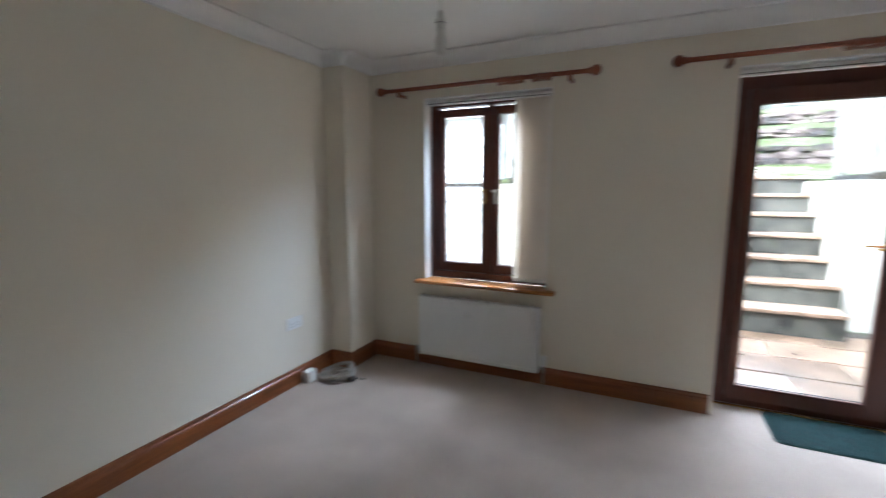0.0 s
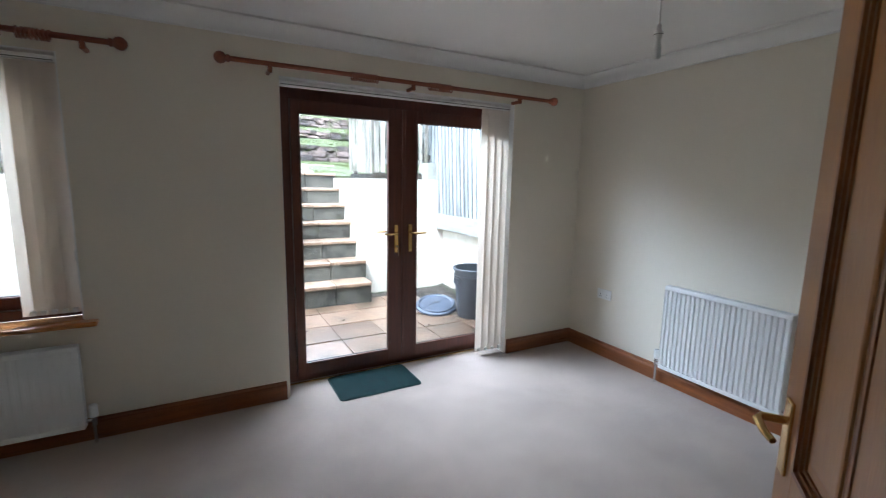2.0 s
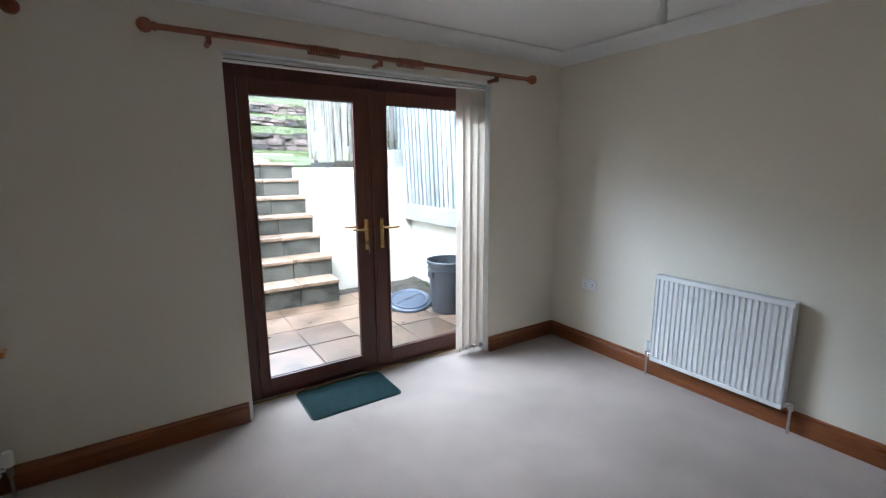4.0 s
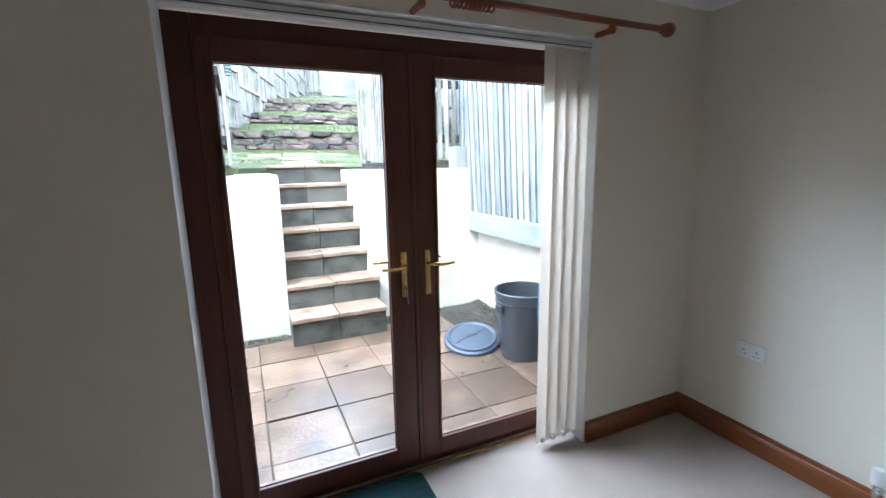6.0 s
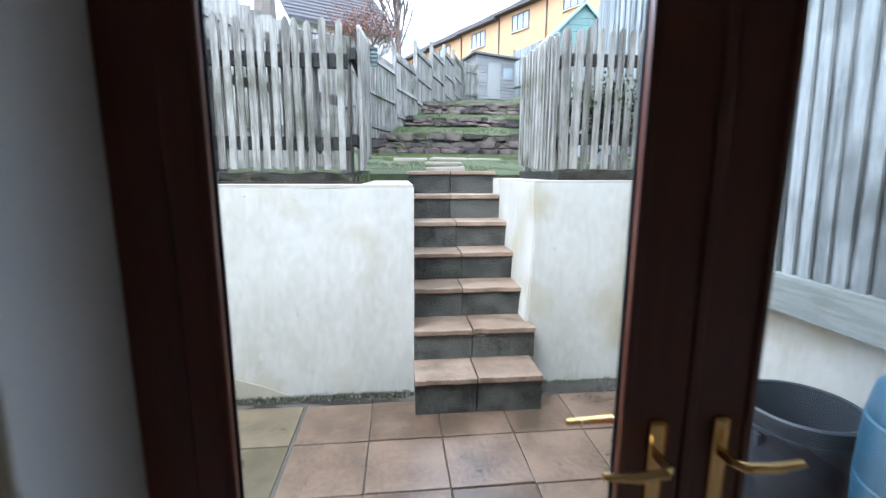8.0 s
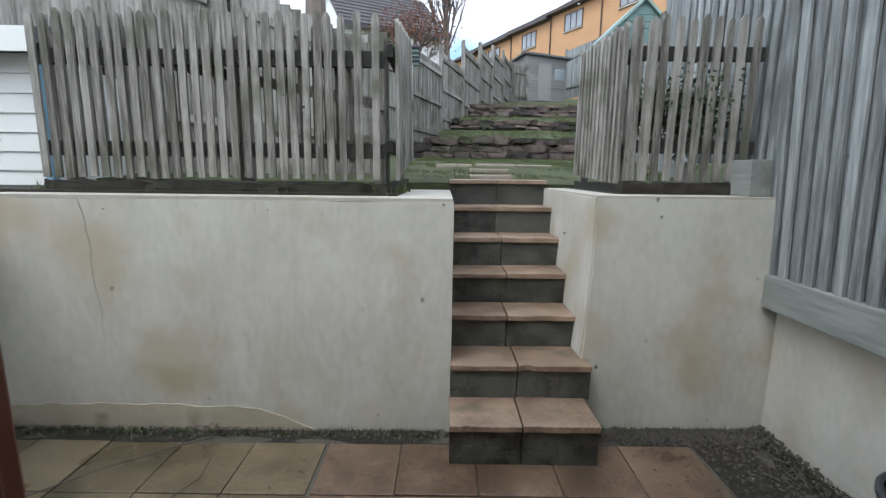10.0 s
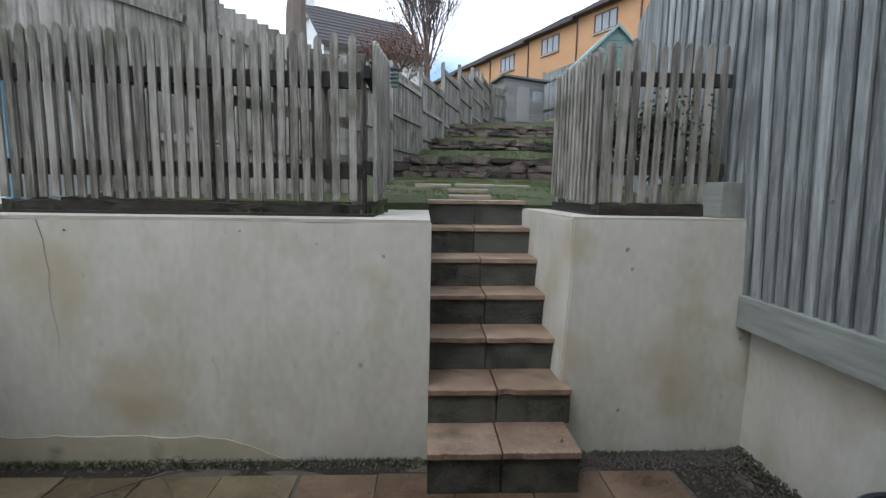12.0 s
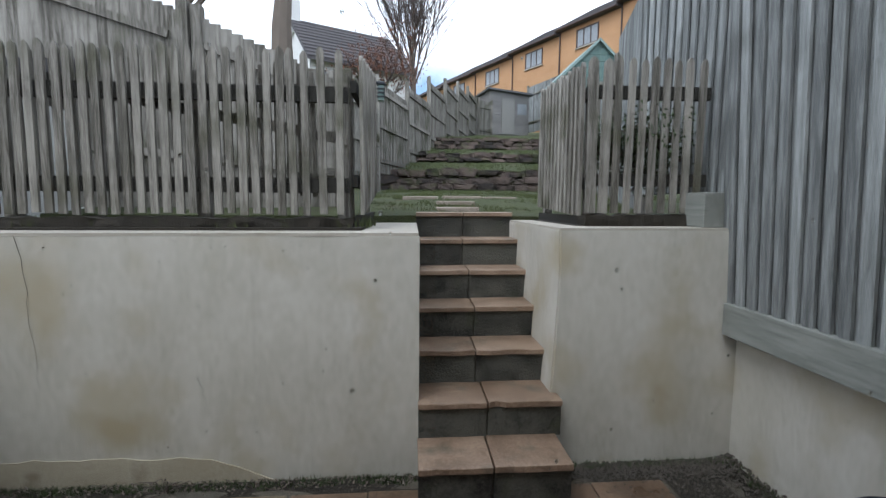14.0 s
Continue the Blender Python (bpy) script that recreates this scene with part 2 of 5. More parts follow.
BRICK = mat("orange_brick", (0.42, 0.225, 0.105), (0.58, 0.34, 0.18), 0.85, 1.2, 18, 0.2, stretch=(1, 1, 3))
ROOF = mat("dark_roof_tile", (0.045, 0.042, 0.045), (0.10, 0.092, 0.095), 0.8, 3, 14, 0.5, rand=0.3)
WHITEWALL = mat("white_house_render", (0.66, 0.66, 0.64), (0.76, 0.76, 0.74), 0.85, 1.5, 20, 0.1)
WINFRAME = mat("brown_window_frame", (0.05, 0.03, 0.025), (0.09, 0.055, 0.045), 0.5)
# Pane colour lightened to stand for sky mirrored in the distant glass.
PANE = mat("sky_toned_far_glass", (0.22, 0.24, 0.26), (0.38, 0.40, 0.42), 0.05, 0.6, 4, 0.02)
GREENCLAD = mat("green_cladding", (0.085, 0.150, 0.132), (0.14, 0.215, 0.195), 0.6, 4, 30, 0.1)
GREENPALE = mat("pale_green_verge", (0.16, 0.24, 0.22), (0.26, 0.34, 0.32), 0.7)
BARK = mat("bark", (0.075, 0.058, 0.045), (0.20, 0.165, 0.135), 0.9, 4, 30, 0.8, stretch=(3, 3, 0.7))
TWIG = mat("bare_twig", (0.055, 0.042, 0.038), (0.12, 0.095, 0.085), 0.9, 4, 30, 0.3)
RUST = mat("russet_leaf", (0.13, 0.050, 0.028), (0.25, 0.11, 0.06), 0.85, 4, 30, 0.3)
LEAF = mat("dark_leaf", (0.025, 0.045, 0.015), (0.07, 0.10, 0.035), 0.6, 4, 30, 0.3)


# ---------------------------------------------------------------- building helpers
def box(bm, x0, x1, y0, y1, z0, z1, bevel=0.0):
    r = bmesh.ops.create_cube(bm, size=1)
    for v in r["verts"]:
        v.co = Vector(((x0 + x1) / 2 + v.co.x * (x1 - x0), (y0 + y1) / 2 + v.co.y * (y1 - y0), (z0 + z1) / 2 + v.co.z * (z1 - z0)))
    if bevel:
        edges = list({e for v in r["verts"] for e in v.link_edges})
        bmesh.ops.bevel(bm, geom=edges, offset=bevel, segments=2, affect="EDGES", profile=0.5)
    return bm


def B(*a, bevel=0.0):
    return box(bmesh.new(), *a, bevel=bevel)


def tube(bm, points, radii, seg=10, caps=True):
    """A tube through points; radii one or one a point."""
    pts = [Vector(p) for p in points]
    if not hasattr(radii, "__len__"):
        radii = [radii] * len(pts)
    rings, side = [], None
    for i, p in enumerate(pts):
        d = (pts[min(i + 1, len(pts) - 1)] - pts[max(i - 1, 0)]).normalized()
        if side is None:
            side = d.orthogonal().normalized()
        side = (side - d * side.dot(d))
        side = side.normalized() if side.length > 1e-5 else d.orthogonal().normalized()
        up = d.cross(side)
        rings.append([bm.verts.new(p + radii[i] * (math.cos(a) * side + math.sin(a) * up)) for a in (2 * math.pi * k / seg for k in range(seg))])
    for a, b in zip(rings, rings[1:]):
        for k in range(seg):
            bm.faces.new((a[k], a[(k + 1) % seg], b[(k + 1) % seg], b[k]))
    if caps:
        bm.faces.new(rings[0][::-1])
        bm.faces.new(rings[-1])
    return bm


def lathe(bm, profile, centre, seg=36):
    """Turns (radius, height) round the upright axis through centre."""
    c, rings = Vector(centre), []
    for r, h in profile:
        rings.append([bm.verts.new(c + Vector((max(r, 1e-4) * math.cos(a), max(r, 1e-4) * math.sin(a), h))) for a in (2 * math.pi * k / seg for k in range(seg))])
    for a, b in zip(rings, rings[1:]):
        for k in range(seg):
            bm.faces.new((a[k], a[(k + 1) % seg], b[(k + 1) % seg], b[k]))
    return bm


def prism(bm, outline, axis, a0, a1):
    """Pushes a closed outline of two coordinates along the third axis from a0 to a1."""
    def at(p, a):
        q = [p[0], p[1]]
        q.insert("xyz".index(axis), a)
        return bm.verts.new(q)
    lo, hi = [at(p, a0) for p in outline], [at(p, a1) for p in outline]
    n = len(outline)
    for k in range(n):
        bm.faces.new((lo[k], lo[(k + 1) % n], hi[(k + 1) % n], hi[k]))
    bm.faces.new(lo[::-1])
    bm.faces.new(hi)
    bmesh.ops.recalc_face_normals(bm, faces=bm.faces)
    return bm


def mesh_of(name, bm, material, smooth=False):
    bmesh.ops.recalc_face_normals(bm, faces=bm.faces)
    me = bpy.data.meshes.new(name)
    bm.to_mesh(me)
    bm.free()
    me.materials.append(material)
    if smooth:
        me.shade_smooth()
        me.set_sharp_from_angle(angle=radians(35))
    return me


def base_of(ob):
    return ob.matrix_basis.translation if ob.parent is None else base_of(ob.parent) + ob.matrix_basis.translation


def part(name, bm, material, parent, label="", smooth=False):
    """One mesh part, drawn in the world's coordinates, under a thing or a part."""
    bmesh.ops.translate(bm, verts=bm.verts, vec=-base_of(parent))
    ob = new(name, mesh_of(name, bm, material, smooth))
    ob.parent = parent
    return tagged(ob, label)


def piece(name, me, parent, at, turn=(0, 0, 0), size=(1, 1, 1)):
    ob = new(name, me)
    ob.parent = parent
    ob.matrix_basis = Matrix.LocRotScale(Vector(at) - base_of(parent), Euler(turn), size)
    return ob


def thing(name, at, label, category, group=""):
    ob = new(name)
    ob.empty_display_size = 0.05
    ob.matrix_basis = Matrix.Translation(at)
    return tagged(ob, label, category, group)


def struct(name, bm, material, label, category, smooth=False):
    return tagged(new(name, mesh_of(name, bm, material, smooth)), label, category, kind="structure")


def rough_up(bm, amount, scale, cuts=0):
    if cuts:
        bmesh.ops.subdivide_edges(bm, edges=bm.edges, cuts=cuts, use_grid_fill=True)
    for v in bm.verts:
        v.co += amount * noise.noise_vector(v.co * scale)
    return bm


def copies(ob, places):
    return [copy_thing(ob, Matrix.Translation(p)) for p in places]


# ---------------------------------------------------------------- the room
XL, XR, YB, YW, H, YO = -1.47, 3.785, 0.42, 3.47, 2.40, 3.84
struct("floor", B(XL - 0.2, XR + 0.2, -1.4, 3.69, -0.2, 0.0), CARPET, "worn beige carpet over the whole room", "floor")
struct("ceiling", B(XL - 0.2, XR + 0.2, -1.4, YO, H, H + 0.12), CEIL, "white painted ceiling", "ceiling")
wall = bmesh.new()
DX0, DX1, DZ = 1.228, 3.036, 2.108
WX0, WX1, WZ0, WZ1 = -0.80, 0.170, 0.70, 2.092
for a in ((XL - 0.2, WX0, YW, YO, -0.25, H), (WX0, WX1, YW, YO, -0.25, WZ0 - 0.03), (WX0, WX1, YW, YO, WZ1, H), (WX1, DX0, YW, YO, -0.25, H),
          (DX0, DX1, YW, YO, DZ, H), (DX1, XR + 0.2, YW, YO, -0.25, H)):
    box(wall, *a)
struct("wall_north", wall, PAINT, "cream painted wall with a window and glazed doors", "wall")
struct("wall_west", B(XL - 0.2, XL, -1.4, YW, -0.2, H), PAINT, "plain cream painted wall", "wall")
struct("wall_east", B(XR, XR + 0.2, -1.4, YW, -0.2, H), PAINT, "plain cream painted wall above a radiator", "wall")
struct("pipe_boxing", B(XL, -1.28, 3.12, YW, 0, H, bevel=0.004), PAINT, "cream painted boxed corner pier", "wall")
back = bmesh.new()
for a in ((XL, 0.45, YB - 0.12, YB, 0, H), (1.29, XR, YB - 0.12, YB, 0, H), (0.45, 1.29, YB - 0.12, YB, 2.04, H)):
    box(back, *a)
struct("wall_south", back, PAINT, "cream painted wall with a doorway", "wall")
struct("wall_hall", B(XL, XR, -1.4, -1.3, 0, H), PAINT, "plain hall wall behind the doorway", "wall")
lining = bmesh.new()
box(lining, 0.45, 0.475, YB - 0.13, YB + 0.01, 0, 2.04)
box(lining, 1.265, 1.29, YB - 0.13, YB + 0.01, 0, 2.04)
box(lining, 0.475, 1.265, YB - 0.13, YB + 0.01, 2.015, 2.04)
struct("door_lining", lining, PINE, "pine lining of the doorway", "trim")


def reveal(name, x0, x1, z0, z1, ye):
    bm = bmesh.new()
    box(bm, x0, x0 + 0.008, YW + 0.002, ye, z0, z1)
    box(bm, x1 - 0.008, x1, YW + 0.002, ye, z0, z1)
    box(bm, x0 + 0.008, x1 - 0.008, YW + 0.002, ye, z1 - 0.008, z1)
    struct(name, bm, REVEAL, "white painted plaster reveal", "trim")


reveal("reveal_window", WX0, WX1, WZ0, WZ1, 3.58)
reveal("reveal_door", DX0 - 0.006, DX1 + 0.006, 0.0, DZ, 3.688)


def coving(name, axis, at, side, a0, a1):
    """Curved plaster coving: side is the way into the room."""
    pts = [(at, H), (at, H - 0.095)]
    for k in range(7):
        t = radians(90 * k / 6)
        pts.append((at + side * (0.012 + 0.083 * (1 - math.cos(t))), H - 0.087 + 0.075 * math.sin(t)))
    pts.append((at + side * 0.095, H))
    bm = bmesh.new()
    prism(bm, pts, axis, a0, a1)
    struct(name, bm, CEIL, "curved white plaster coving", "trim", smooth=True)


coving("coving_north", "x", YW, -1, XL, XR)
coving("coving_west", "y", XL, 1, YB, YW)
coving("coving_east", "y", XR, -1, YB, YW)
coving("coving_pier_side", "y", -1.28, 1, 3.12, YW)
coving("coving_pier_front", "x", 3.12, -1, XL, -1.28)


def skirting(name, axis, at, side, a0, a1, material):
    pts = [(at, 0), (at + side * 0.020, 0), (at + side * 0.020, 0.085), (at + side * 0.016, 0.098), (at + side * 0.010, 0.104), (at + side * 0.009, 0.120), (at, 0.124)]
    bm = bmesh.new()
    prism(bm, pts, axis, a0, a1)
    struct(name, bm, material, "moulded knotty pine skirting board", "baseboard")


PINE_Y = mat("stained_pine_along_wall", (0.13, 0.036, 0.009), (0.29, 0.095, 0.022), 0.32, 5, 40, 0.1, stretch=(9, 0.6, 9), stain=(0.13, 0.035, 0.01), stain_scale=9, stain_at=0.67, coat=0.3)
skirting("baseboard_north_a", "x", YW, -1, -1.28, DX0 - 0.02, PINE_X)
skirting("baseboard_north_b", "x", YW, -1, DX1 + 0.01, XR, PINE_X)
skirting("baseboard_west", "y", XL, 1, YB, 3.12, PINE_Y)
skirting("baseboard_east", "y", XR, -1, YB, YW, PINE_Y)
skirting("baseboard_pier_front", "x", 3.12, -1, XL, -1.26, PINE_X)
skirting("baseboard_pier_side", "y", -1.28, 1, 3.10, YW, PINE_Y)


# ---------------------------------------------------------------- glazed doors and window
def sash(name, parent, x0, x1, z0, z1, y0, y1, gx0, gx1, gz0, gz1):
    """A glazed leaf: frame with a stepped bead, gasket and pane, wider open behind the pane."""
    bm = bmesh.new()
    ym, o = y0 + 0.022, 0.03
    for a, b, c, e in ((y0, ym, gx0, gx1), (ym, y1, gx0 - o, gx1 + o)):
        zl, zh = (gz0, gz1) if a == y0 else (gz0 - o, gz1 + o)
        box(bm, x0, c, a, b, z0, z1, 0.003)
        box(bm, e, x1, a, b, z0, z1, 0.003)
        box(bm, c, e, a, b, z0, zl, 0.003)
        box(bm, c, e, a, b, zh, z1, 0.003)
    leaf = part(name, bm, UPVC, parent)
    w, yb = 0.013, y0 - 0.006
    for a in ((gx0 - w, gx0 + 0.003, gz0 - w, gz1 + w), (gx1 - 0.003, gx1 + w, gz0 - w, gz1 + w), (gx0 + 0.003, gx1 - 0.003, gz0 - w, gz0 + 0.003), (gx0 + 0.003, gx1 - 0.003, gz1 - 0.003, gz1 + w)):
        part("glazing_bead", B(a[0], a[1], yb, y0 + 0.012, a[2], a[3], bevel=0.003), UPVC, leaf)
    for a in ((gx0 - 0.002, gx0 + 0.006, gz0, gz1), (gx1 - 0.006, gx1 + 0.002, gz0, gz1), (gx0 + 0.006, gx1 - 0.006, gz0 - 0.002, gz0 + 0.006), (gx0 + 0.006, gx1 - 0.006, gz1 - 0.006, gz1 + 0.002)):
        part("gasket", B(a[0], a[1], y0 + 0.0125, y0 + 0.0175, a[2], a[3]), GASKET, leaf)
    pane = part("pane", B(gx0 - 0.002, gx1 + 0.002, y0 + 0.018, y0 + 0.0215, gz0 - 0.002, gz1 + 0.002), GLASS, leaf, "clear glass pane")
    pane.visible_shadow = False
    return leaf


def lever(parent, x, y, z, way, plate_h=0.22, key=False):
    """Brass lever on a long rounded backplate."""
    bm = bmesh.new()
    box(bm, x - 0.016, x + 0.016, y - 0.008, y, z - plate_h / 2, z + plate_h / 2, 0.0075)
    pl = part("backplate", bm, BRASS, parent, "polished brass backplate")
    lv = bmesh.new()
    tube(lv, [(x, y - 0.004, z + 0.045), (x, y - 0.045, z + 0.045), (x + way * 0.012, y - 0.055, z + 0.045), (x + way * 0.06, y - 0.056, z + 0.041), (x + way * 0.118, y - 0.052, z + 0.044)], [0.009, 0.009, 0.0095, 0.0085, 0.006], 12)
    part("handle", lv, BRASS, pl, "polished brass lever handle", True)
    if key:
        kb = bmesh.new()
        tube(kb, [(x, y, z - 0.06), (x, y - 0.02, z - 0.06)], 0.008, 12)
        box(kb, x - 0.001, x + 0.001, y - 0.045, y - 0.018, z - 0.072, z - 0.048)
        tube(kb, [(x, y - 0.04, z - 0.07), (x + 0.003, y - 0.041, z - 0.13)], 0.004, 6)
        part("key", kb, CHROME, pl, "key hanging in the lock")


fd = thing("door_1", (2.147, 3.68, 0), "closed mahogany-brown glazed double doors to the patio", "door")
tagged(fd, kind="structure")
fr = bmesh.new()
FY0, FY1 = 3.690, 3.765
box(fr, DX0, 1.318, FY0, FY1, 0, 2.088, 0.004)
box(fr, 2.976, DX1, FY0, FY1, 0, 2.088, 0.004)
box(fr, 1.318, 2.976, FY0, FY1, 2.012, 2.088, 0.004)
box(fr, 1.318, 2.976, FY0, FY1, 0, 0.045, 0.004)
part("door_frame", fr, UPVC, fd)
leaf_a = sash("door_leaf", fd, 1.320, 2.135, 0.048, 2.010, 3.664, 3.72, 1.378, 2.022, 0.142, 1.922)
leaf_b = sash("door_leaf", fd, 2.160, 2.974, 0.048, 2.010, 3.664, 3.72, 2.262, 2.908, 0.142, 1.922)
part("meeting_bead", B(2.1365, 2.1585, 3.660, 3.715, 0.05, 2.008, bevel=0.004), UPVC, fd)
lever(leaf_a, 2.086, 3.664, 1.035, -1, key=True)
lever(leaf_b, 2.205, 3.664, 1.035, 1)
for lf, x, w in ((leaf_a, 2.086, -1), (leaf_b, 2.205, 1)):
    lv = bmesh.new()
    tube(lv, [(x, 3.718, 1.08), (x, 3.765, 1.08), (x + w * 0.012, 3.775, 1.08), (x + w * 0.118, 3.772, 1.079)], [0.009, 0.009, 0.0095, 0.006], 12)
    part("outer_handle", lv, BRASS, lf, "brass lever on the outside", True)
struct("threshold", B(DX0, DX1, 3.645, 3.662, 0.0, 0.010, bevel=0.003), BRASS, "thin brass threshold strip", "threshold")
struct("outer_sill", B(DX0 - 0.05, DX1 + 0.05, 3.768, 3.92, -0.075, -0.01, bevel=0.006), TREAD, "buff stone door sill", "sill")

win = thing("window_1", (-0.33, 3.64, 0.70), "closed mahogany-brown two-light window", "window")
tagged(win, kind="structure")
fr = bmesh.new()
box(fr, WX0, -0.745, 3.58, 3.68, WZ0, WZ1 - 0.009, 0.004)
box(fr, 0.090, WX1, 3.58, 3.68, WZ0, WZ1 - 0.009, 0.004)
box(fr, -0.745, 0.090, 3.58, 3.68, WZ1 - 0.055, WZ1 - 0.009, 0.004)
box(fr, -0.745, 0.090, 3.58, 3.68, WZ0, WZ0 + 0.055, 0.004)
box(fr, -0.325, -0.285, 3.58, 3.68, WZ0 + 0.055, WZ1 - 0.055, 0.004)
part("window_frame", fr, UPVC, win)
wa = sash("casement", win, -0.744, -0.327, 0.757, 2.021, 3.605, 3.67, -0.683, -0.372, 0.825, 1.965)
wb = sash("casement", win, -0.283, 0.088, 0.757, 2.021, 3.605, 3.67, -0.240, 0.045, 0.825, 1.965)
for lf, x in ((wa, -0.348), (wb, -0.262)):
    bm = bmesh.new()
    box(bm, x - 0.011, x + 0.011, 3.592, 3.604, 1.30, 1.41, 0.004)
    tube(bm, [(x, 3.595, 1.395), (x, 3.565, 1.395), (x - 0.02, 3.558, 1.395)], 0.008, 10)
    part("handle", bm, PLASTIC if lf == wb else BRASS, lf, "small window handle", True)
sill = bmesh.new()
box(sill, WX0 - 0.065, WX1 + 0.065, 3.395, YW - 0.002, 0.672, 0.700, 0.010)
box(sill, WX0 + 0.002, WX1 - 0.002, YW - 0.004, 3.579, 0.672, 0.700)
# Brighter copy of the pine: daylight on the board is put into its colour.
SILLWOOD = mat("lit_varnished_pine", (0.32, 0.12, 0.028), (0.54, 0.245, 0.07), 0.3, 5, 40, 0.1, stretch=(0.6, 9, 9), coat=0.3)
struct("window_sill", sill, SILLWOOD, "varnished pine window board coloured bright orange as lit", "sill")


def blind(name, x0, x1, z0, z1, y, rail_x0, rail_x1, count, label):
    """Vertical blind drawn to one side: head rail, hanging vanes, weights and chain."""
    t = thing(name, (x0, y, z0), label, "blind")
    r = bmesh.new()
    box(r, rail_x0, rail_x1, y - 0.022, y + 0.022, z1, z1 + 0.032, 0.004)
    rail = part("head_rail", r, HEADRAIL, t, "white head rail")
    part("track_slot", B(rail_x0 + 0.005, rail_x1 - 0.005, y - 0.0235, y - 0.0225, z1 + 0.008, z1 + 0.012), GASKET, rail)
    for k in range(count):
        x = x0 + (x1 - x0) * (k + 0.5) / count
        a = radians((14, 3, 2, 3, 2, 3)[k % 6])
        dx, dy = 0.0445 * math.cos(a), 0.0445 * math.sin(a)
        bm = bmesh.new()
        pts = []
        for j in range(7):
            u = j / 3 - 1
            b = 0.003 * (1 - u * u)
            pts.append((x + u * dx + b * math.sin(a), y + u * dy - b * math.cos(a)))
        pts += [(px + 0.0012 * math.sin(a), py - 0.0012 * math.cos(a)) for px, py in pts[::-1]]
        prism(bm, pts, "z", z0, z1)
        v = part("vane", bm, BLIND, t)
        part("bottom_weight", B(x - 0.012, x + 0.012, y - 0.022, y + 0.022, z0 + 0.002, z0 + 0.026, bevel=0.002), PLASTIC, v)
    ch = bmesh.new()
    tube(ch, [(x1 + 0.012, y - 0.028, z1), (x1 + 0.014, y - 0.03, (z0 + z1) / 2 - 0.3), (x1 + 0.010, y - 0.03, z0 + 0.35)], 0.0016, 6)
    box(ch, x1 + 0.004, x1 + 0.018, y - 0.036, y - 0.024, z0 + 0.29, z0 + 0.35, 0.003)
    part("control_chain", ch, PLASTIC, t)


blind("vertical_blind", 2.765, 3.045, 0.035, 2.060, 3.535, DX0 + 0.01, DX1 - 0.01, 4, "cream vertical blind drawn aside beside the doors")
blind("vertical_blind", -0.070, 0.150, 0.735, 2.042, 3.520, WX0 + 0.015, WX1 - 0.015, 5, "cream vertical blind drawn aside at the window")


def curtain_pole(x0, x1, brackets, rings, label):
    y, z = 3.375, 2.147
    t = thing("curtain_pole", ((x0 + x1) / 2, YW, z), label, "curtain pole")
    bm = bmesh.new()
    tube(bm, [(x0 + 0.05, y, z), (x1 - 0.05, y, z)], 0.0145, 16)
    part("rod", bm, POLE, t, smooth=True)
    for x, s in ((x0, 1), (x1, -1)):
        bm = bmesh.new()
        prof = [(0.0, 0.0), (0.016, 0.004), (0.030, 0.018), (0.034, 0.034), (0.029, 0.052), (0.017, 0.064), (0.021, 0.070), (0.021, 0.078), (0.015, 0.084)]
        lathe(bm, prof, (0, 0, 0), 20)
        bmesh.ops.transform(bm, matrix=Matrix.Translation((x, y, z)) @ Matrix.Rotation(s * radians(90), 4, "Y"), verts=bm.verts)
        part("finial", bm, POLE, t, "turned ball finial", True)
    for x in brackets:
        bm = bmesh.new()
        tube(bm, [(x, YW, z - 0.035), (x, y - 0.005, z - 0.035)], 0.013, 12)
        box(bm, x - 0.012, x + 0.012, y - 0.014, y + 0.014, z - 0.05, z - 0.012, 0.004)
        part("bracket", bm, POLE, t, smooth=True)
    for x, count in rings:
        for k in range(count):
            bm = bmesh.new()
            xx = x + (k - count / 2) * 0.0165
            tilt = 0.006 * math.sin(7.3 * k)
            pts = [(xx + tilt * math.sin(a), y + 0.0235 * math.cos(a), z - 0.008 + 0.0235 * math.sin(a)) for a in (2 * math.pi * j / 18 for j in range(19))]
            tube(bm, pts, 0.0052, 6, caps=False)
            part("ring", bm, POLE, t, smooth=True)


curtain_pole(-1.16, 0.484, (-0.96, 0.295), ((-0.09, 11), (0.12, 8)), "red-brown wooden curtain pole with rings above the window")
curtain_pole(0.871, 3.395, (1.165, 2.092, 3.01), ((1.752, 11), (2.31, 11)), "long red-brown wooden curtain pole with rings above the doors")


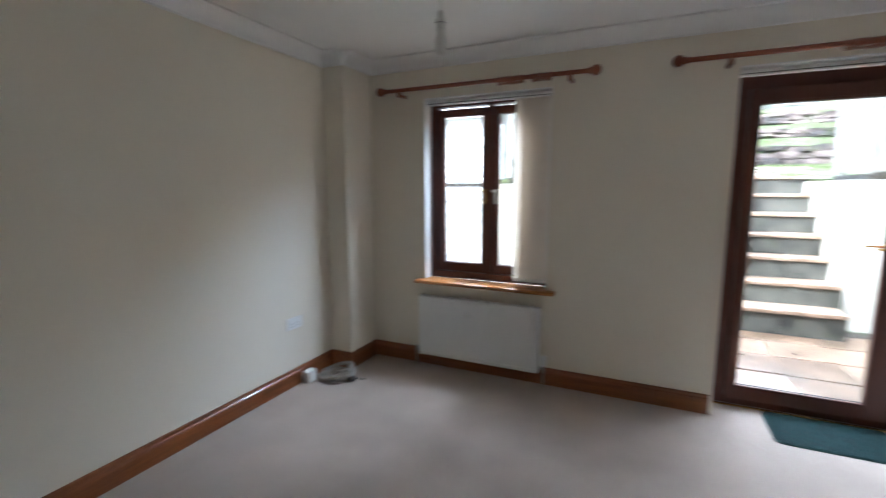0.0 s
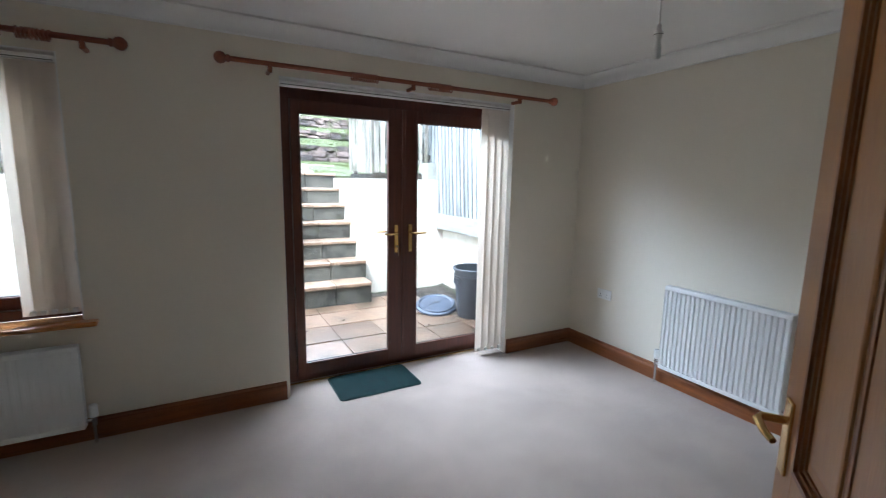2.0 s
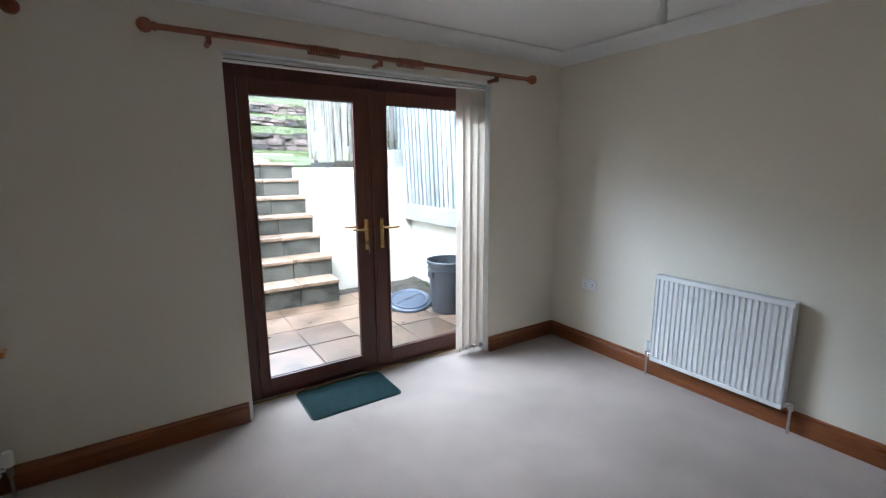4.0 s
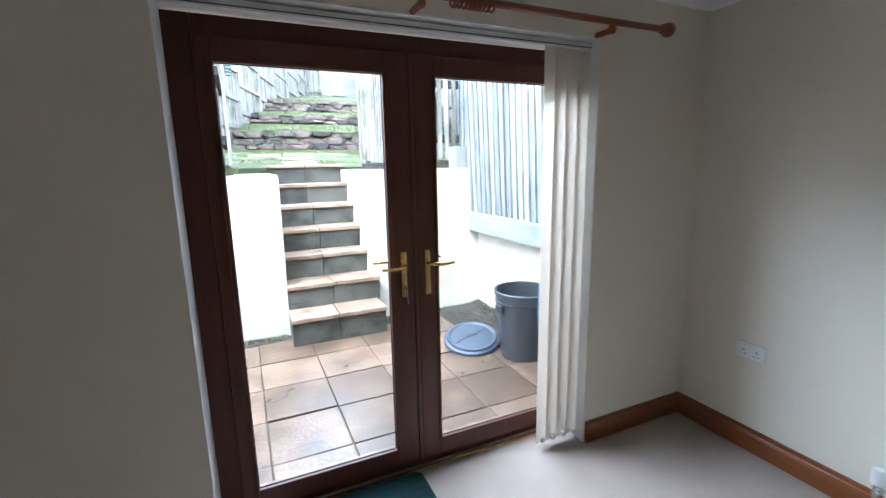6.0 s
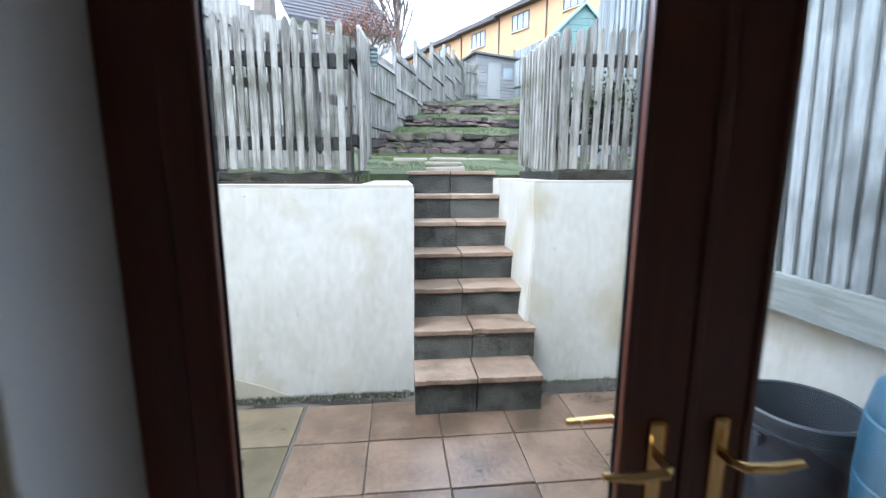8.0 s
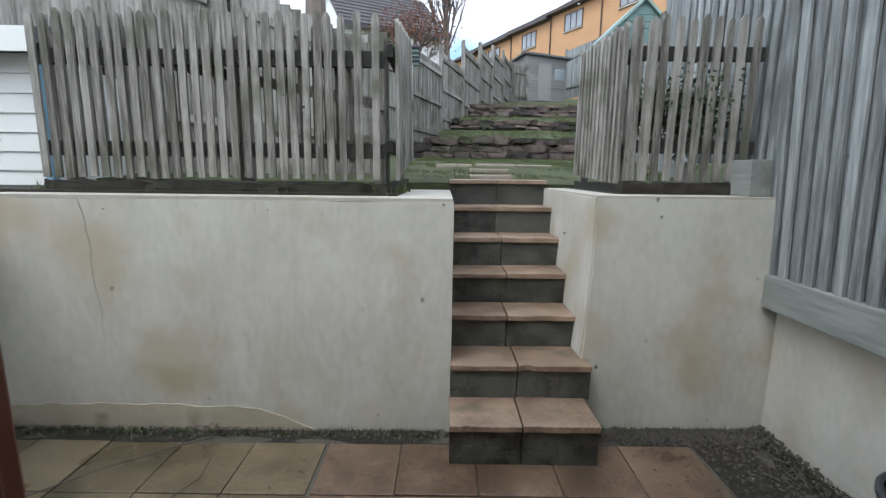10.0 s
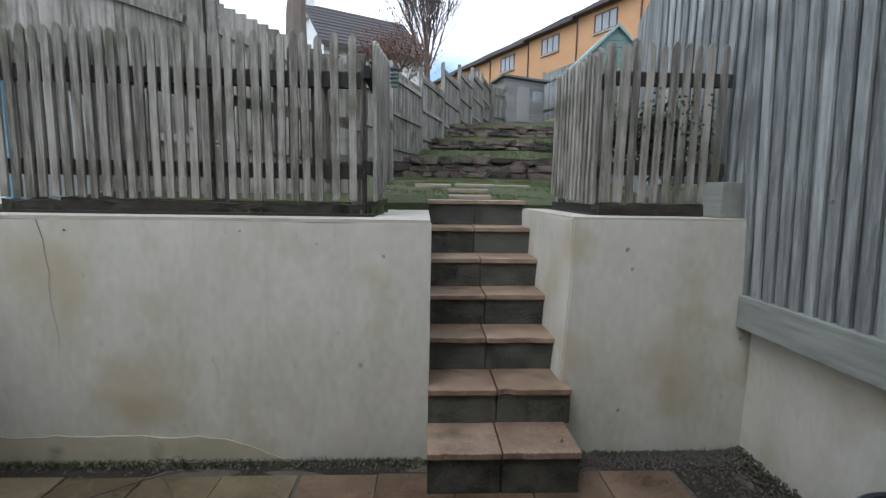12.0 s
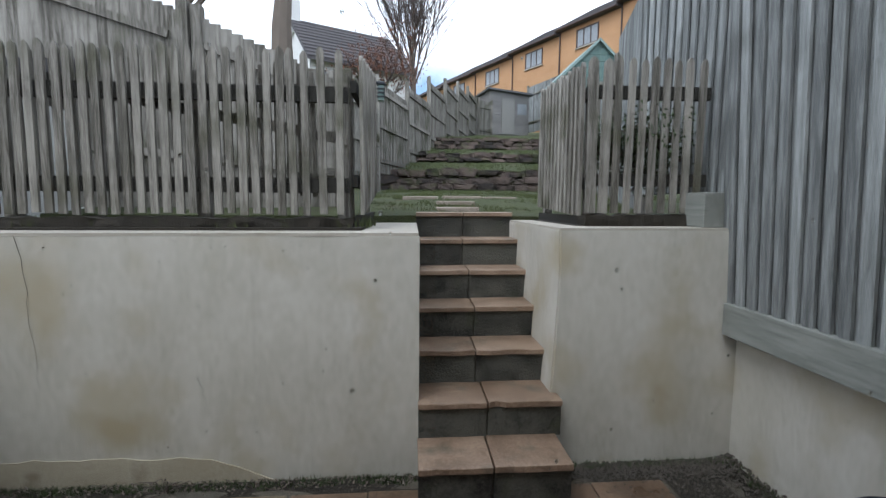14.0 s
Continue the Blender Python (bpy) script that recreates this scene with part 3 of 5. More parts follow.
# ---------------------------------------------------------------- radiators, sockets, lamps
def radiator(width, z0, z1, flutes, label, deep=0.006, head_side=1):
    """Built along x with its back at y=0, facing -y; moved into place afterwards."""
    t = thing("radiator", (0, 0, 0), label, "radiator")
    bm = bmesh.new()
    n = flutes
    out = [(-width / 2, -0.028), (-width / 2, -0.082)]
    p = width / n
    for k in range(n):
        a = -width / 2 + k * p
        for u, d in ((0.14, 0.0), (0.30, 1.0), (0.70, 1.0), (0.86, 0.0)):
            out.append((a + u * p, -0.082 + deep * (1 - d) - 0.002))
    out += [(width / 2, -0.082), (width / 2, -0.028)]
    prism(bm, out, "z", z0 + 0.03, z1 - 0.03)
    front = part("front_panel", bm, ENAMEL, t)
    for za in (z0, z1 - 0.031):
        part("rim", B(-width / 2, width / 2, -0.086, -0.026, za, za + 0.031, bevel=0.006), ENAMEL, t)
    grille = bmesh.new()
    for k in range(int(width / 0.02)):
        box(grille, -width / 2 + 0.01 + k * 0.02, -width / 2 + 0.022 + k * 0.02, -0.075, -0.035, z1, z1 + 0.002)
    part("top_grille", grille, ENAMEL, t)
    for x in (-width / 2 + 0.12, width / 2 - 0.12):
        part("wall_bracket", B(x - 0.02, x + 0.02, -0.028, 0, z0 + 0.06, z1 - 0.06), ENAMEL, t)
    for s in (-1, 1):
        bm = bmesh.new()
        x = s * (width / 2 + 0.035)
        tube(bm, [(s * width / 2, -0.055, z0 + 0.035), (x, -0.055, z0 + 0.035)], 0.010, 12)
        tube(bm, [(x, -0.055, 0.0), (x, -0.055, z0 + 0.05)], 0.0085, 12)
        tube(bm, [(x, -0.055, z0 + 0.005), (x, -0.055, z0 + 0.055)], 0.014, 6)
        v = part("valve", bm, CHROME, t, "chrome valve and pipe", True)
        if s == head_side:
            hb = bmesh.new()
            lathe(hb, [(0.001, 0.055), (0.019, 0.055), (0.021, 0.065), (0.021, 0.115), (0.017, 0.125), (0.001, 0.126)], (x, -0.055, z0), 18)
            part("thermostat_head", hb, PLASTIC, v, "white thermostat head", True)
    return t


ra = radiator(0.955, 0.10, 0.578, 24, "white panel radiator below the window board", 0.002)
ra.matrix_basis = Matrix.Translation((-0.337, YW, 0))
rb = radiator(0.80, 0.135, 0.765, 24, "white fluted panel radiator on the plain wall", 0.010, -1)
rb.matrix_basis = Matrix.Translation((XR, 2.065, 0)) @ Matrix.Rotation(radians(-90), 4, "Z")


def socket(at, turn, label):
    t = thing("wall_socket", (0, 0, 0), label, "socket")
    part("face_plate", B(-0.073, 0.073, -0.010, 0, -0.043, 0.043, bevel=0.004), PLASTIC, t)
    for x in (-0.034, 0.034):
        part("rocker_switch", B(x - 0.007, x + 0.007, -0.0135, -0.010, 0.012, 0.028, bevel=0.0015), PLASTIC, t)
        bm = bmesh.new()
        box(bm, x - 0.003, x + 0.003, -0.0115, -0.0102, -0.004, 0.005)
        box(bm, x - 0.014, x - 0.007, -0.0115, -0.0102, -0.022, -0.018)
        box(bm, x + 0.007, x + 0.014, -0.0115, -0.0102, -0.022, -0.018)
        part("pin_holes", bm, GASKET, t)
    t.matrix_basis = Matrix.Translation(at) @ Matrix.Rotation(radians(turn), 4, "Z")


socket((XR, 3.075, 0.545), -90, "white double socket near the corner")
socket((XL, 2.71, 0.46), 90, "white double socket low on the wall")


def pendant(x, y, zb, label):
    zh = zb + 0.102
    t = thing("pendant_lamp", (x, y, H), label, "lamp", "ceiling pendants")
    bm = bmesh.new()
    lathe(bm, [(0.001, 0), (0.045, 0), (0.045, -0.012), (0.030, -0.026), (0.008, -0.030), (0.001, -0.030)], (x, y, H), 24)
    part("ceiling_rose", bm, PLASTIC, t, smooth=True)
    bm = bmesh.new()
    tube(bm, [(x, y, H - 0.03), (x, y, zh + 0.05)], 0.0032, 8)
    part("flex", bm, PLASTIC, t)
    bm = bmesh.new()
    lathe(bm, [(0.004, 0.060), (0.012, 0.055), (0.013, 0.030), (0.020, 0.026), (0.020, 0.012), (0.016, 0.010), (0.016, -0.012), (0.001, -0.012)], (x, y, zh), 20)
    h = part("lamp_holder", bm, PLASTIC, t, smooth=True)
    bm = bmesh.new()
    lathe(bm, [(0.0165, 0.0105), (0.0205, 0.0125), (0.0205, 0.0145), (0.0165, 0.0165)], (x, y, zh), 20)
    part("shade_ring", bm, GASKET, h)
    bm = bmesh.new()
    lathe(bm, [(0.013, -0.012), (0.014, -0.030), (0.018, -0.040), (0.019, -0.085), (0.015, -0.098), (0.001, -0.102)], (x, y, zh), 20)
    part("bulb", bm, PLASTIC, t, "unlit white bulb", True)


pendant(0.05, 1.95, 1.91, "bare white ceiling pendant with an unlit bulb")
pendant(2.70, 1.95, 2.07, "bare white ceiling pendant with an unlit bulb")

# coiled cable and its box on the carpet
t = thing("cable_coil", (-1.36, 2.90, 0), "loose grey coil of aerial cable on the carpet", "cable")
bm = bmesh.new()
pts = []
for k in range(220):
    a = 2 * math.pi * k / 24
    r = 0.120 + 0.022 * math.sin(k * 0.37) + 0.01 * math.sin(k * 1.7)
    pts.append((-1.27 + r * math.cos(a), 2.93 + 0.8 * r * math.sin(a), 0.012 + 0.085 * (0.5 + 0.5 * math.sin(a + 0.9)) * (0.55 + 0.45 * math.sin(k * 0.05)) + 0.012 * math.sin(k * 0.9) ** 2))
tube(bm, pts, 0.0055, 6)
part("coil", bm, CABLE, t, smooth=True)
bm = bmesh.new()
tube(bm, [(-1.18, 2.93, 0.03), (-1.13, 2.96, 0.012), (-1.08, 2.95, 0.008), (-1.05, 2.97, 0.008)], 0.004, 6)
box(bm, -1.17, -1.11, 2.90, 2.94, 0.0, 0.035, 0.006)
part("plug", bm, DARKCABLE, t, "black plug")
bm = bmesh.new()
tube(bm, [(-1.45, 2.84, 0.05), (-1.43, 2.86, 0.02), (-1.40, 2.80, 0.006), (-1.35, 2.75, 0.006)], 0.004, 6)
part("tail", bm, CABLE, t, smooth=True)
t = thing("junction_box", (-1.415, 2.785, 0), "small white box leaning by the skirting", "box")
part("body", B(-1.446, -1.384, 2.74, 2.83, 0.0, 0.085, bevel=0.006), PLASTIC, t)

# door mat
t = thing("door_mat", (1.82, 3.465, 0), "dark green ribbed door mat on the carpet", "mat")
bm = bmesh.new()


def rounded(x0, x1, y0, y1, r, n=5):
    out = []
    for cx, cy, a0 in ((x1 - r, y1 - r, 0), (x0 + r, y1 - r, 90), (x0 + r, y0 + r, 180), (x1 - r, y0 + r, 270)):
        out += [(cx + r * math.cos(radians(a0 + 90 * k / n)), cy + r * math.sin(radians(a0 + 90 * k / n))) for k in range(n + 1)]
    return out


prism(bm, rounded(1.518, 2.130, 3.248, 3.640, 0.035), "z", 0.0005, 0.006)
part("rubber_border", bm, MATEDGE, t)
bm = bmesh.new()
for k in range(44):
    y = 3.255 + k * 0.0086
    inset = 0.012 if 2 < k < 41 else 0.03
    box(bm, 1.516 + inset, 2.130 - inset, y, y + 0.0062, 0.0055, 0.0115, 0.0015)
part("pile_ribs", bm, MATGREEN, t)

# ---------------------------------------------------------------- open room door
HX, HY, DW, DA = 1.254, 0.4345, 0.755, 0.6455


def door_panel():
    t = thing("door_2", (0, 0, 0), "open pale pine panelled room door", "door")
    tagged(t, kind="structure")
    st, th = 0.098, 0.020
    rails = ((0.0, 0.20), (0.74, 0.93), (1.88, 1.98))
    bm = bmesh.new()
    for a in ((0, st), (DW / 2 - st / 2, DW / 2 + st / 2), (DW - st, DW)):
        box(bm, a[0], a[1], -th, th, 0.006, 1.98, 0.002)
    for z0, z1 in rails:
        for a in ((st, DW / 2 - st / 2), (DW / 2 + st / 2, DW - st)):
            box(bm, a[0], a[1], -th + 0.0005, th - 0.0005, max(z0, 0.006), z1)
    part("stiles_and_rails", bm, DOORWOOD, t)
    for (_, z0), (z1, _) in zip(rails, rails[1:]):
        for x0, x1 in ((st, DW / 2 - st / 2), (DW / 2 + st / 2, DW - st)):
            bm = bmesh.new()
            box(bm, x0, x1, -0.006, 0.006, z0, z1)
            box(bm, x0 + 0.055, x1 - 0.055, -0.013, 0.013, z0 + 0.055, z1 - 0.055, 0.006)
            p = part("panel", bm, DOORWOOD, t)
            bm = bmesh.new()
            for s in (-1, 1):
                for i, (w, d) in enumerate(((0.010, 0.0225), (0.018, 0.016), (0.026, 0.010))):
                    lo = (0, 0.010, 0.018)[i]
                    ya, yb = sorted((s * 0.005, s * d))
                    box(bm, x0 + lo, x0 + w, ya, yb, z0 + lo, z1 - lo)
                    box(bm, x1 - w, x1 - lo, ya, yb, z0 + lo, z1 - lo)
                    box(bm, x0 + w, x1 - w, ya, yb, z0 + lo, z0 + w)
                    box(bm, x0 + w, x1 - w, ya, yb, z1 - w, z1 - lo)
            part("moulding", bm, MOULD, p, "darker stained panel moulding")
            bm = bmesh.new()
            for s in (-1, 1):
                ya, yb = sorted((s * 0.006, s * 0.0075))
                for a in ((x0 + 0.050, x0 + 0.056, z0 + 0.05, z1 - 0.05), (x1 - 0.056, x1 - 0.050, z0 + 0.05, z1 - 0.05)):
                    box(bm, a[0], a[1], ya, yb, a[2], a[3])
            part("panel_groove", bm, MOULD, p)
    for s in (-1, 1):
        bm = bmesh.new()
        ya, yb = sorted((s * th, s * (th + 0.008)))
        box(bm, DW - 0.068, DW - 0.030, ya, yb, 0.90, 1.06, 0.003)
        pl = part("backplate", bm, BRASS, t, "worn brass backplate")
        bm = bmesh.new()
        tube(bm, [(DW - 0.049, s * th, 1.015), (DW - 0.049, s * (th + 0.05), 1.015), (DW - 0.06, s * (th + 0.058), 1.013), (DW - 0.10, s * (th + 0.055), 1.007), (DW - 0.125, s * (th + 0.045), 1.002)], [0.009, 0.009, 0.009, 0.008, 0.007], 12)
        part("handle", bm, BRASS, pl, "brass lever handle", True)
    for z in (0.25, 1.70):
        part("hinge", B(-0.006, 0.004, -0.022, 0.022, z, z + 0.09), BRASS, t)
    t.matrix_basis = Matrix.Translation((HX, HY + 0.01, 0)) @ Matrix.Rotation(DA, 4, "Z")


door_panel()

# ---------------------------------------------------------------- patio
PZ = -0.07
YF = 6.11
ground = bmesh.new()
box(ground, -8, 8, 3.84, 6.6, PZ - 0.4, PZ - 0.013)
patio = struct("patio", ground, MORTAR, "dark sanded joints under patio slabs", "pavement")

# boundary of the upper garden: walls, steps and the earth behind them
SX0, SX1, SX2, YT = 1.752, 2.642, 2.632, 7.66
bm = bmesh.new()
box(bm, -1.20, SX0, YF, YF + 0.24, PZ - 0.3, 1.45)
rough_up(bm, 0.006, 2.2, 20)
wl_ = struct("retaining_wall_west", bm, RENDER, "stained white rendered retaining wall", "wall", True)
bm = bmesh.new()
prism(bm, [(SX0 - 0.36, YF + 0.24), (SX0, YF + 0.24), (SX0, YT), (SX0 - 0.36, YT)], "z", PZ - 0.3, 1.45)
struct("stair_wall_west", bm, RENDER, "white rendered wall beside the steps", "wall")
bm = bmesh.new()
prism(bm, [(SX1, YF + 0.06), (3.90, YF + 0.06), (3.90, YF + 0.34), (2.86, YF + 0.34), (2.84, YT), (SX2, YT)], "z", PZ - 0.3, 1.485)
bmesh.ops.bevel(bm, geom=[e for e in bm.edges if all(abs(v.co.x - SX1) < 0.001 and v.co.y < YF + 0.1 for v in e.verts)], offset=0.012, segments=2, affect="EDGES")
bmesh.ops.subdivide_edges(bm, edges=[e for e in bm.edges if abs(e.verts[0].co.z - e.verts[1].co.z) > 1], cuts=8)
for v in bm.verts:
    if v.co.x < 2.7:
        v.co.x -= 0.045 * min(1.0, max(0.0, (1.1 - v.co.z) / 1.0)) - 0.008 * noise.noise((0, v.co.y * 2, v.co.z * 4))
struct("retaining_wall_east", bm, RENDER, "white rendered retaining wall beside the steps", "wall")
cap = bmesh.new()
prism(cap, [(-1.20, YF + 0.004), (SX0 - 0.003, YF + 0.004), (SX0 - 0.003, YT), (SX0 - 0.37, YT), (SX0 - 0.37, YF + 0.25), (-1.20, YF + 0.25)], "z", 1.451, 1.472)
struct("coping_west", cap, COPING, "worn pale coping on the retaining wall", "trim")
cap = bmesh.new()
prism(cap, [(SX1 + 0.004, YF + 0.064), (3.90, YF + 0.064), (3.90, YF + 0.35), (2.87, YF + 0.35), (2.85, YT + 0.01), (SX2 + 0.004, YT + 0.01)], "z", 1.484, 1.500)
struct("coping_east", cap, COPING, "worn pale coping on the retaining wall", "trim")
bm = bmesh.new()
box(bm, -1.15, 0.99, YF - 0.009, YF - 0.001, PZ - 0.05, 0.095)
bmesh.ops.subdivide_edges(bm, edges=bm.edges, cuts=24, use_grid_fill=True)
for v in bm.verts:
    high = max(0.0, (v.co.z - PZ + 0.05) / 0.215)
    if high > 0:
        v.co.z += high * (0.045 * noise.noise((v.co.x * 3.1, 0, 1)) + 0.014 * noise.noise((v.co.x * 14, 0, 5)) - 0.20 * max(0.0, (v.co.x - 0.45) / 0.54))
    v.co.y += 0.003 * noise.noise(v.co * 9) if v.co.y < YF - 0.005 else 0
struct("render_plinth", bm, RENDER_LOW, "bare buff render along the foot of the wall", "trim")
bm = bmesh.new()
for x, z0, z1 in ((-0.53, 0.55, 1.45), (0.42, 0.40, 0.62)):
    n = 14
    pts = [(x + 0.03 * noise.noise((x, 0, k * 0.5)) + 0.05 * k / n, YF - 0.004, z1 + (z0 - z1) * k / n) for k in range(n + 1)]
    tube(bm, pts, [0.0012 - 0.0008 * k / n for k in range(n + 1)], 4)
for k in range(22):
    x, z = random.uniform(-1.1, 1.7), random.uniform(0.12, 1.4) ** 1.3
    s = random.uniform(0.002, 0.007)
    box(bm, x, x + s * 1.6, YF - 0.005, YF - 0.001, z, z + s)
struct("wall_cracks", bm, SOIL, "fine cracks and chips in the render", "trim")

# low wall and boarded fence on the east side
XE = 3.87
bm = bmesh.new()
box(bm, XE, XE + 0.2, 3.85, YF + 0.06, PZ - 0.3, 0.87)
rough_up(bm, 0.005, 2.5, 10)
struct("low_wall_east", bm, RENDER, "white rendered low wall under the fence", "wall", True)
ef = thing("boarded_fence", (XE, 5.0, 0.79), "tall grey weathered close-boarded fence above the low wall", "fence")
part("gravel_board", B(3.750, 3.86, 3.87, 6.16, 0.80, 1.012, bevel=0.006), SLEEPER, ef, "thick grey timber board")
for z in (1.35, 2.25, 3.0):
    part("rail", B(3.838 - 0.045 * (z - 0.9), 3.885 - 0.045 * (z - 0.9), 3.87, 6.20, z, z + 0.075), RAIL, ef)
board = [mesh_of("board", B(-0.010, 0.010, -0.031, 0.031, 0, h, bevel=0.002), FENCE_G) for h in (2.32, 2.30, 2.335)]
under = mesh_of("board", B(-0.009, 0.009, -0.046, 0.046, 0, 2.31, bevel=0.002), FENCE_G)
k, y = 0, 3.86
while y < 6.22:
    proud = 3.792 if k % 2 else 3.818
    piece("board", board[k % 3] if k % 2 else under, ef, (proud, y, 0.992 - 0.012 * random.random()), (random.uniform(-0.004, 0.004), -0.045 + random.uniform(-0.003, 0.003), random.uniform(-0.03, 0.03)))
    y += 0.049
    k += 1
fb = thing("boarded_fence", (XE + 0.05, 6.6, 1.5), "grey close-boarded fence continuing up the garden", "fence")
part("gravel_board", B(3.645, 3.90, 6.26, 6.52, 1.501, 1.735, bevel=0.006), SLEEPER, fb, "short timber block at the corner")
board2 = [mesh_of("board", B(-0.009, 0.009, -w, w, 0, 2.3, bevel=0.002), FENCE_G) for w in (0.046, 0.031)]
y = 6.28
while y < 7.7:
    piece("board", board2[k % 2], fb, (3.850 if k % 2 else 3.876, y, 1.74), (0, random.uniform(-0.004, 0.004), random.uniform(-0.03, 0.03)))
    y += 0.052
    k += 1

# steps
STEPS = [(5.740, 0.190), (6.052, 0.420), (6.360, 0.652), (6.665, 0.882), (6.967, 1.112), (7.265, 1.342), (7.559, 1.572)]
for i, (y, z) in enumerate(STEPS):
    x0 = 1.735 if i == 0 else SX0 - 0.012
    x1 = 2.625 if i == 0 else 2.66
    yn = STEPS[i + 1][0] + 0.03 if i < 6 else y + 0.30
    zb = PZ - 0.05 if i == 0 else STEPS[i - 1][1] - 0.01
    st = thing("garden_step", ((x0 + x1) / 2, y, zb), "damp block step with shade-darkened risers and two buff slab treads", "step", "garden steps")
    tagged(st, kind="structure")
    xm = 2.165 + 0.02 * math.sin(i * 2.3)
    core = B(x0 + 0.01, x1 - 0.01, y + 0.04, yn + 0.25, zb, z - 0.045)
    part("core", core, MORTAR, st)
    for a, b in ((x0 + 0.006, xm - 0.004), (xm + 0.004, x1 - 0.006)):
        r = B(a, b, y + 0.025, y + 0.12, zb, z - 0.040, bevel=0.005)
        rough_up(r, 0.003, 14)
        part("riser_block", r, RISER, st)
        s = B(a, b, y, yn, z - 0.038, z + random.uniform(-0.003, 0.003), bevel=0.005)
        if i < 3:
            bmesh.ops.subdivide_edges(s, edges=[e for e in s.edges if abs(e.verts[0].co.x - e.verts[1].co.x) > 0.2], cuts=12)
        for v in s.verts:
            chip = noise.noise((v.co.x * 9, i * 3.7, 0.5))
            if v.co.y < y + 0.02 and chip > 0.25:
                v.co.y += 0.05 * (chip - 0.25)
        rough_up(s, 0.003, 11)
        part("tread_slab", s, TREAD, st)

# upper ground, rising in terraces to the hillside
GA = radians(18)
TERR = [(12.9, 1.90, 2.38), (14.7, 2.70, 2.93), (16.3, 3.22, 3.55)]
def level(y):
    """Height of the garden's turf at a distance from the house."""
    knots = [(6.3, 1.50), (7.5, 1.535), (7.9, 1.560), (9.5, 1.735), (12.9, 1.92), (13.1, 2.38), (14.75, 2.70), (14.95, 2.93), (16.35, 3.22), (16.6, 3.55), (25.0, 5.0), (40.0, 7.6), (80.0, 13.5), (400.0, 40.0), (3000.0, 60.0)]
    return float(np.interp(y, [a for a, _ in knots], [b for _, b in knots]))


bm = bmesh.new()
xs = [-600, -60, -14, -6, -3] + [-1.2 + 0.4 * k for k in range(24)] + [10, 14, 60, 600]
ys = [7.63, 7.75, 8, 8.6, 9.2, 10, 10.8, 11.6, 12.4, 12.9, 13.1, 13.6, 14.2, 14.75, 14.95, 15.6, 16.35, 16.6, 18, 20, 22, 25, 30, 40, 60, 80, 150, 400, 3000]
grid = [[bm.verts.new((x, y, level(y) + (0.05 * noise.noise((x * 0.9, y * 0.9, 0)) if 7.3 < y < 30 else 0))) for x in xs] for y in ys]
for r0, r1 in zip(grid, grid[1:]):
    for a, b, c, d in zip(r0, r0[1:], r1[1:], r1):
        bm.faces.new((a, b, c, d))
apron = [bm.verts.new((x, 7.625, 0.4)) for x in xs]
for a, b, c, d in zip(apron, apron[1:], grid[0][1:], grid[0]):
    bm.faces.new((a, b, c, d))
struct("ground", bm, GRASS, "patchy mossy lawn rising up the hillside", "ground", True)
bm = bmesh.new()
box(bm, -600, SX0 - 0.37, YF + 0.25, 7.64, PZ - 0.3, 1.49)
box(bm, 2.855, 600, YF + 0.35, 7.64, PZ - 0.3, 1.505)
struct("bank", bm, SOIL, "dark bare earth behind the retaining wall", "ground")
struct("ground_low", B(-600, 600, -600, 3.77, -0.9, -0.5), SOIL, "ground under and behind the house", "ground")
struct("house_wall_upper", B(-6, 8, 3.47, YO, H + 0.12, 3.2), RENDER, "rendered upper storey of the house", "wall")
struct("house_wall_west", B(-6, XL - 0.2, 3.47, YO, -0.3, H + 0.12), RENDER, "rendered outer wall of the house", "wall")
struct("house_roof", B(-6, 8, -5, YO + 0.1, 3.2, 3.4), ROOF, "flat closing of the house above", "roof")

# grass tufts
bm = bmesh.new()
rng = random.Random(4)


def tuft(x, y, z, n, h):
    for _ in range(n):
        a, hh, w = rng.uniform(0, 6.28), h * rng.uniform(0.5, 1.2), 0.004 * rng.uniform(0.7, 1.6)
        bx, by = x + rng.uniform(-0.05, 0.05), y + rng.uniform(-0.05, 0.05)
        lx, ly = 0.5 * hh * math.cos(a), 0.5 * hh * math.sin(a)
        v = [bm.verts.new(p) for p in ((bx - w, by, z - 0.01), (bx + w, by, z - 0.01), (bx + lx, by + ly, z + hh))]
        bm.faces.new(v)


for _ in range(2600):
    y = rng.uniform(7.92, 12.9)
    x = rng.uniform(1.2, 5.5)
    if noise.noise((x * 1.1, y * 1.1, 3.0)) > -0.15:
        tuft(x, y, level(y), 6, 0.045)
for y0, z0, _ in TERR:
    for _ in range(420):
        x = rng.uniform(1.6, 7.5)
        y = y0 + rng.uniform(0.15, 1.4)
        tuft(x, y, level(y), 6, 0.09)
    for _ in range(260):
        tuft(rng.uniform(1.6, 7.5), y0 + 0.02, rng.uniform(z0 + 0.1, _ and level(y0 + 0.25)), 4, 0.07)
for _ in range(240):
    tuft(rng.uniform(-1.1, 1.4), rng.uniform(6.42, 6.9), 1.49, 5, 0.07)
me = mesh_of("grass", bm, BLADE)
tagged(new("grass", me), "short damp grass and moss", "grass", kind="stuff")

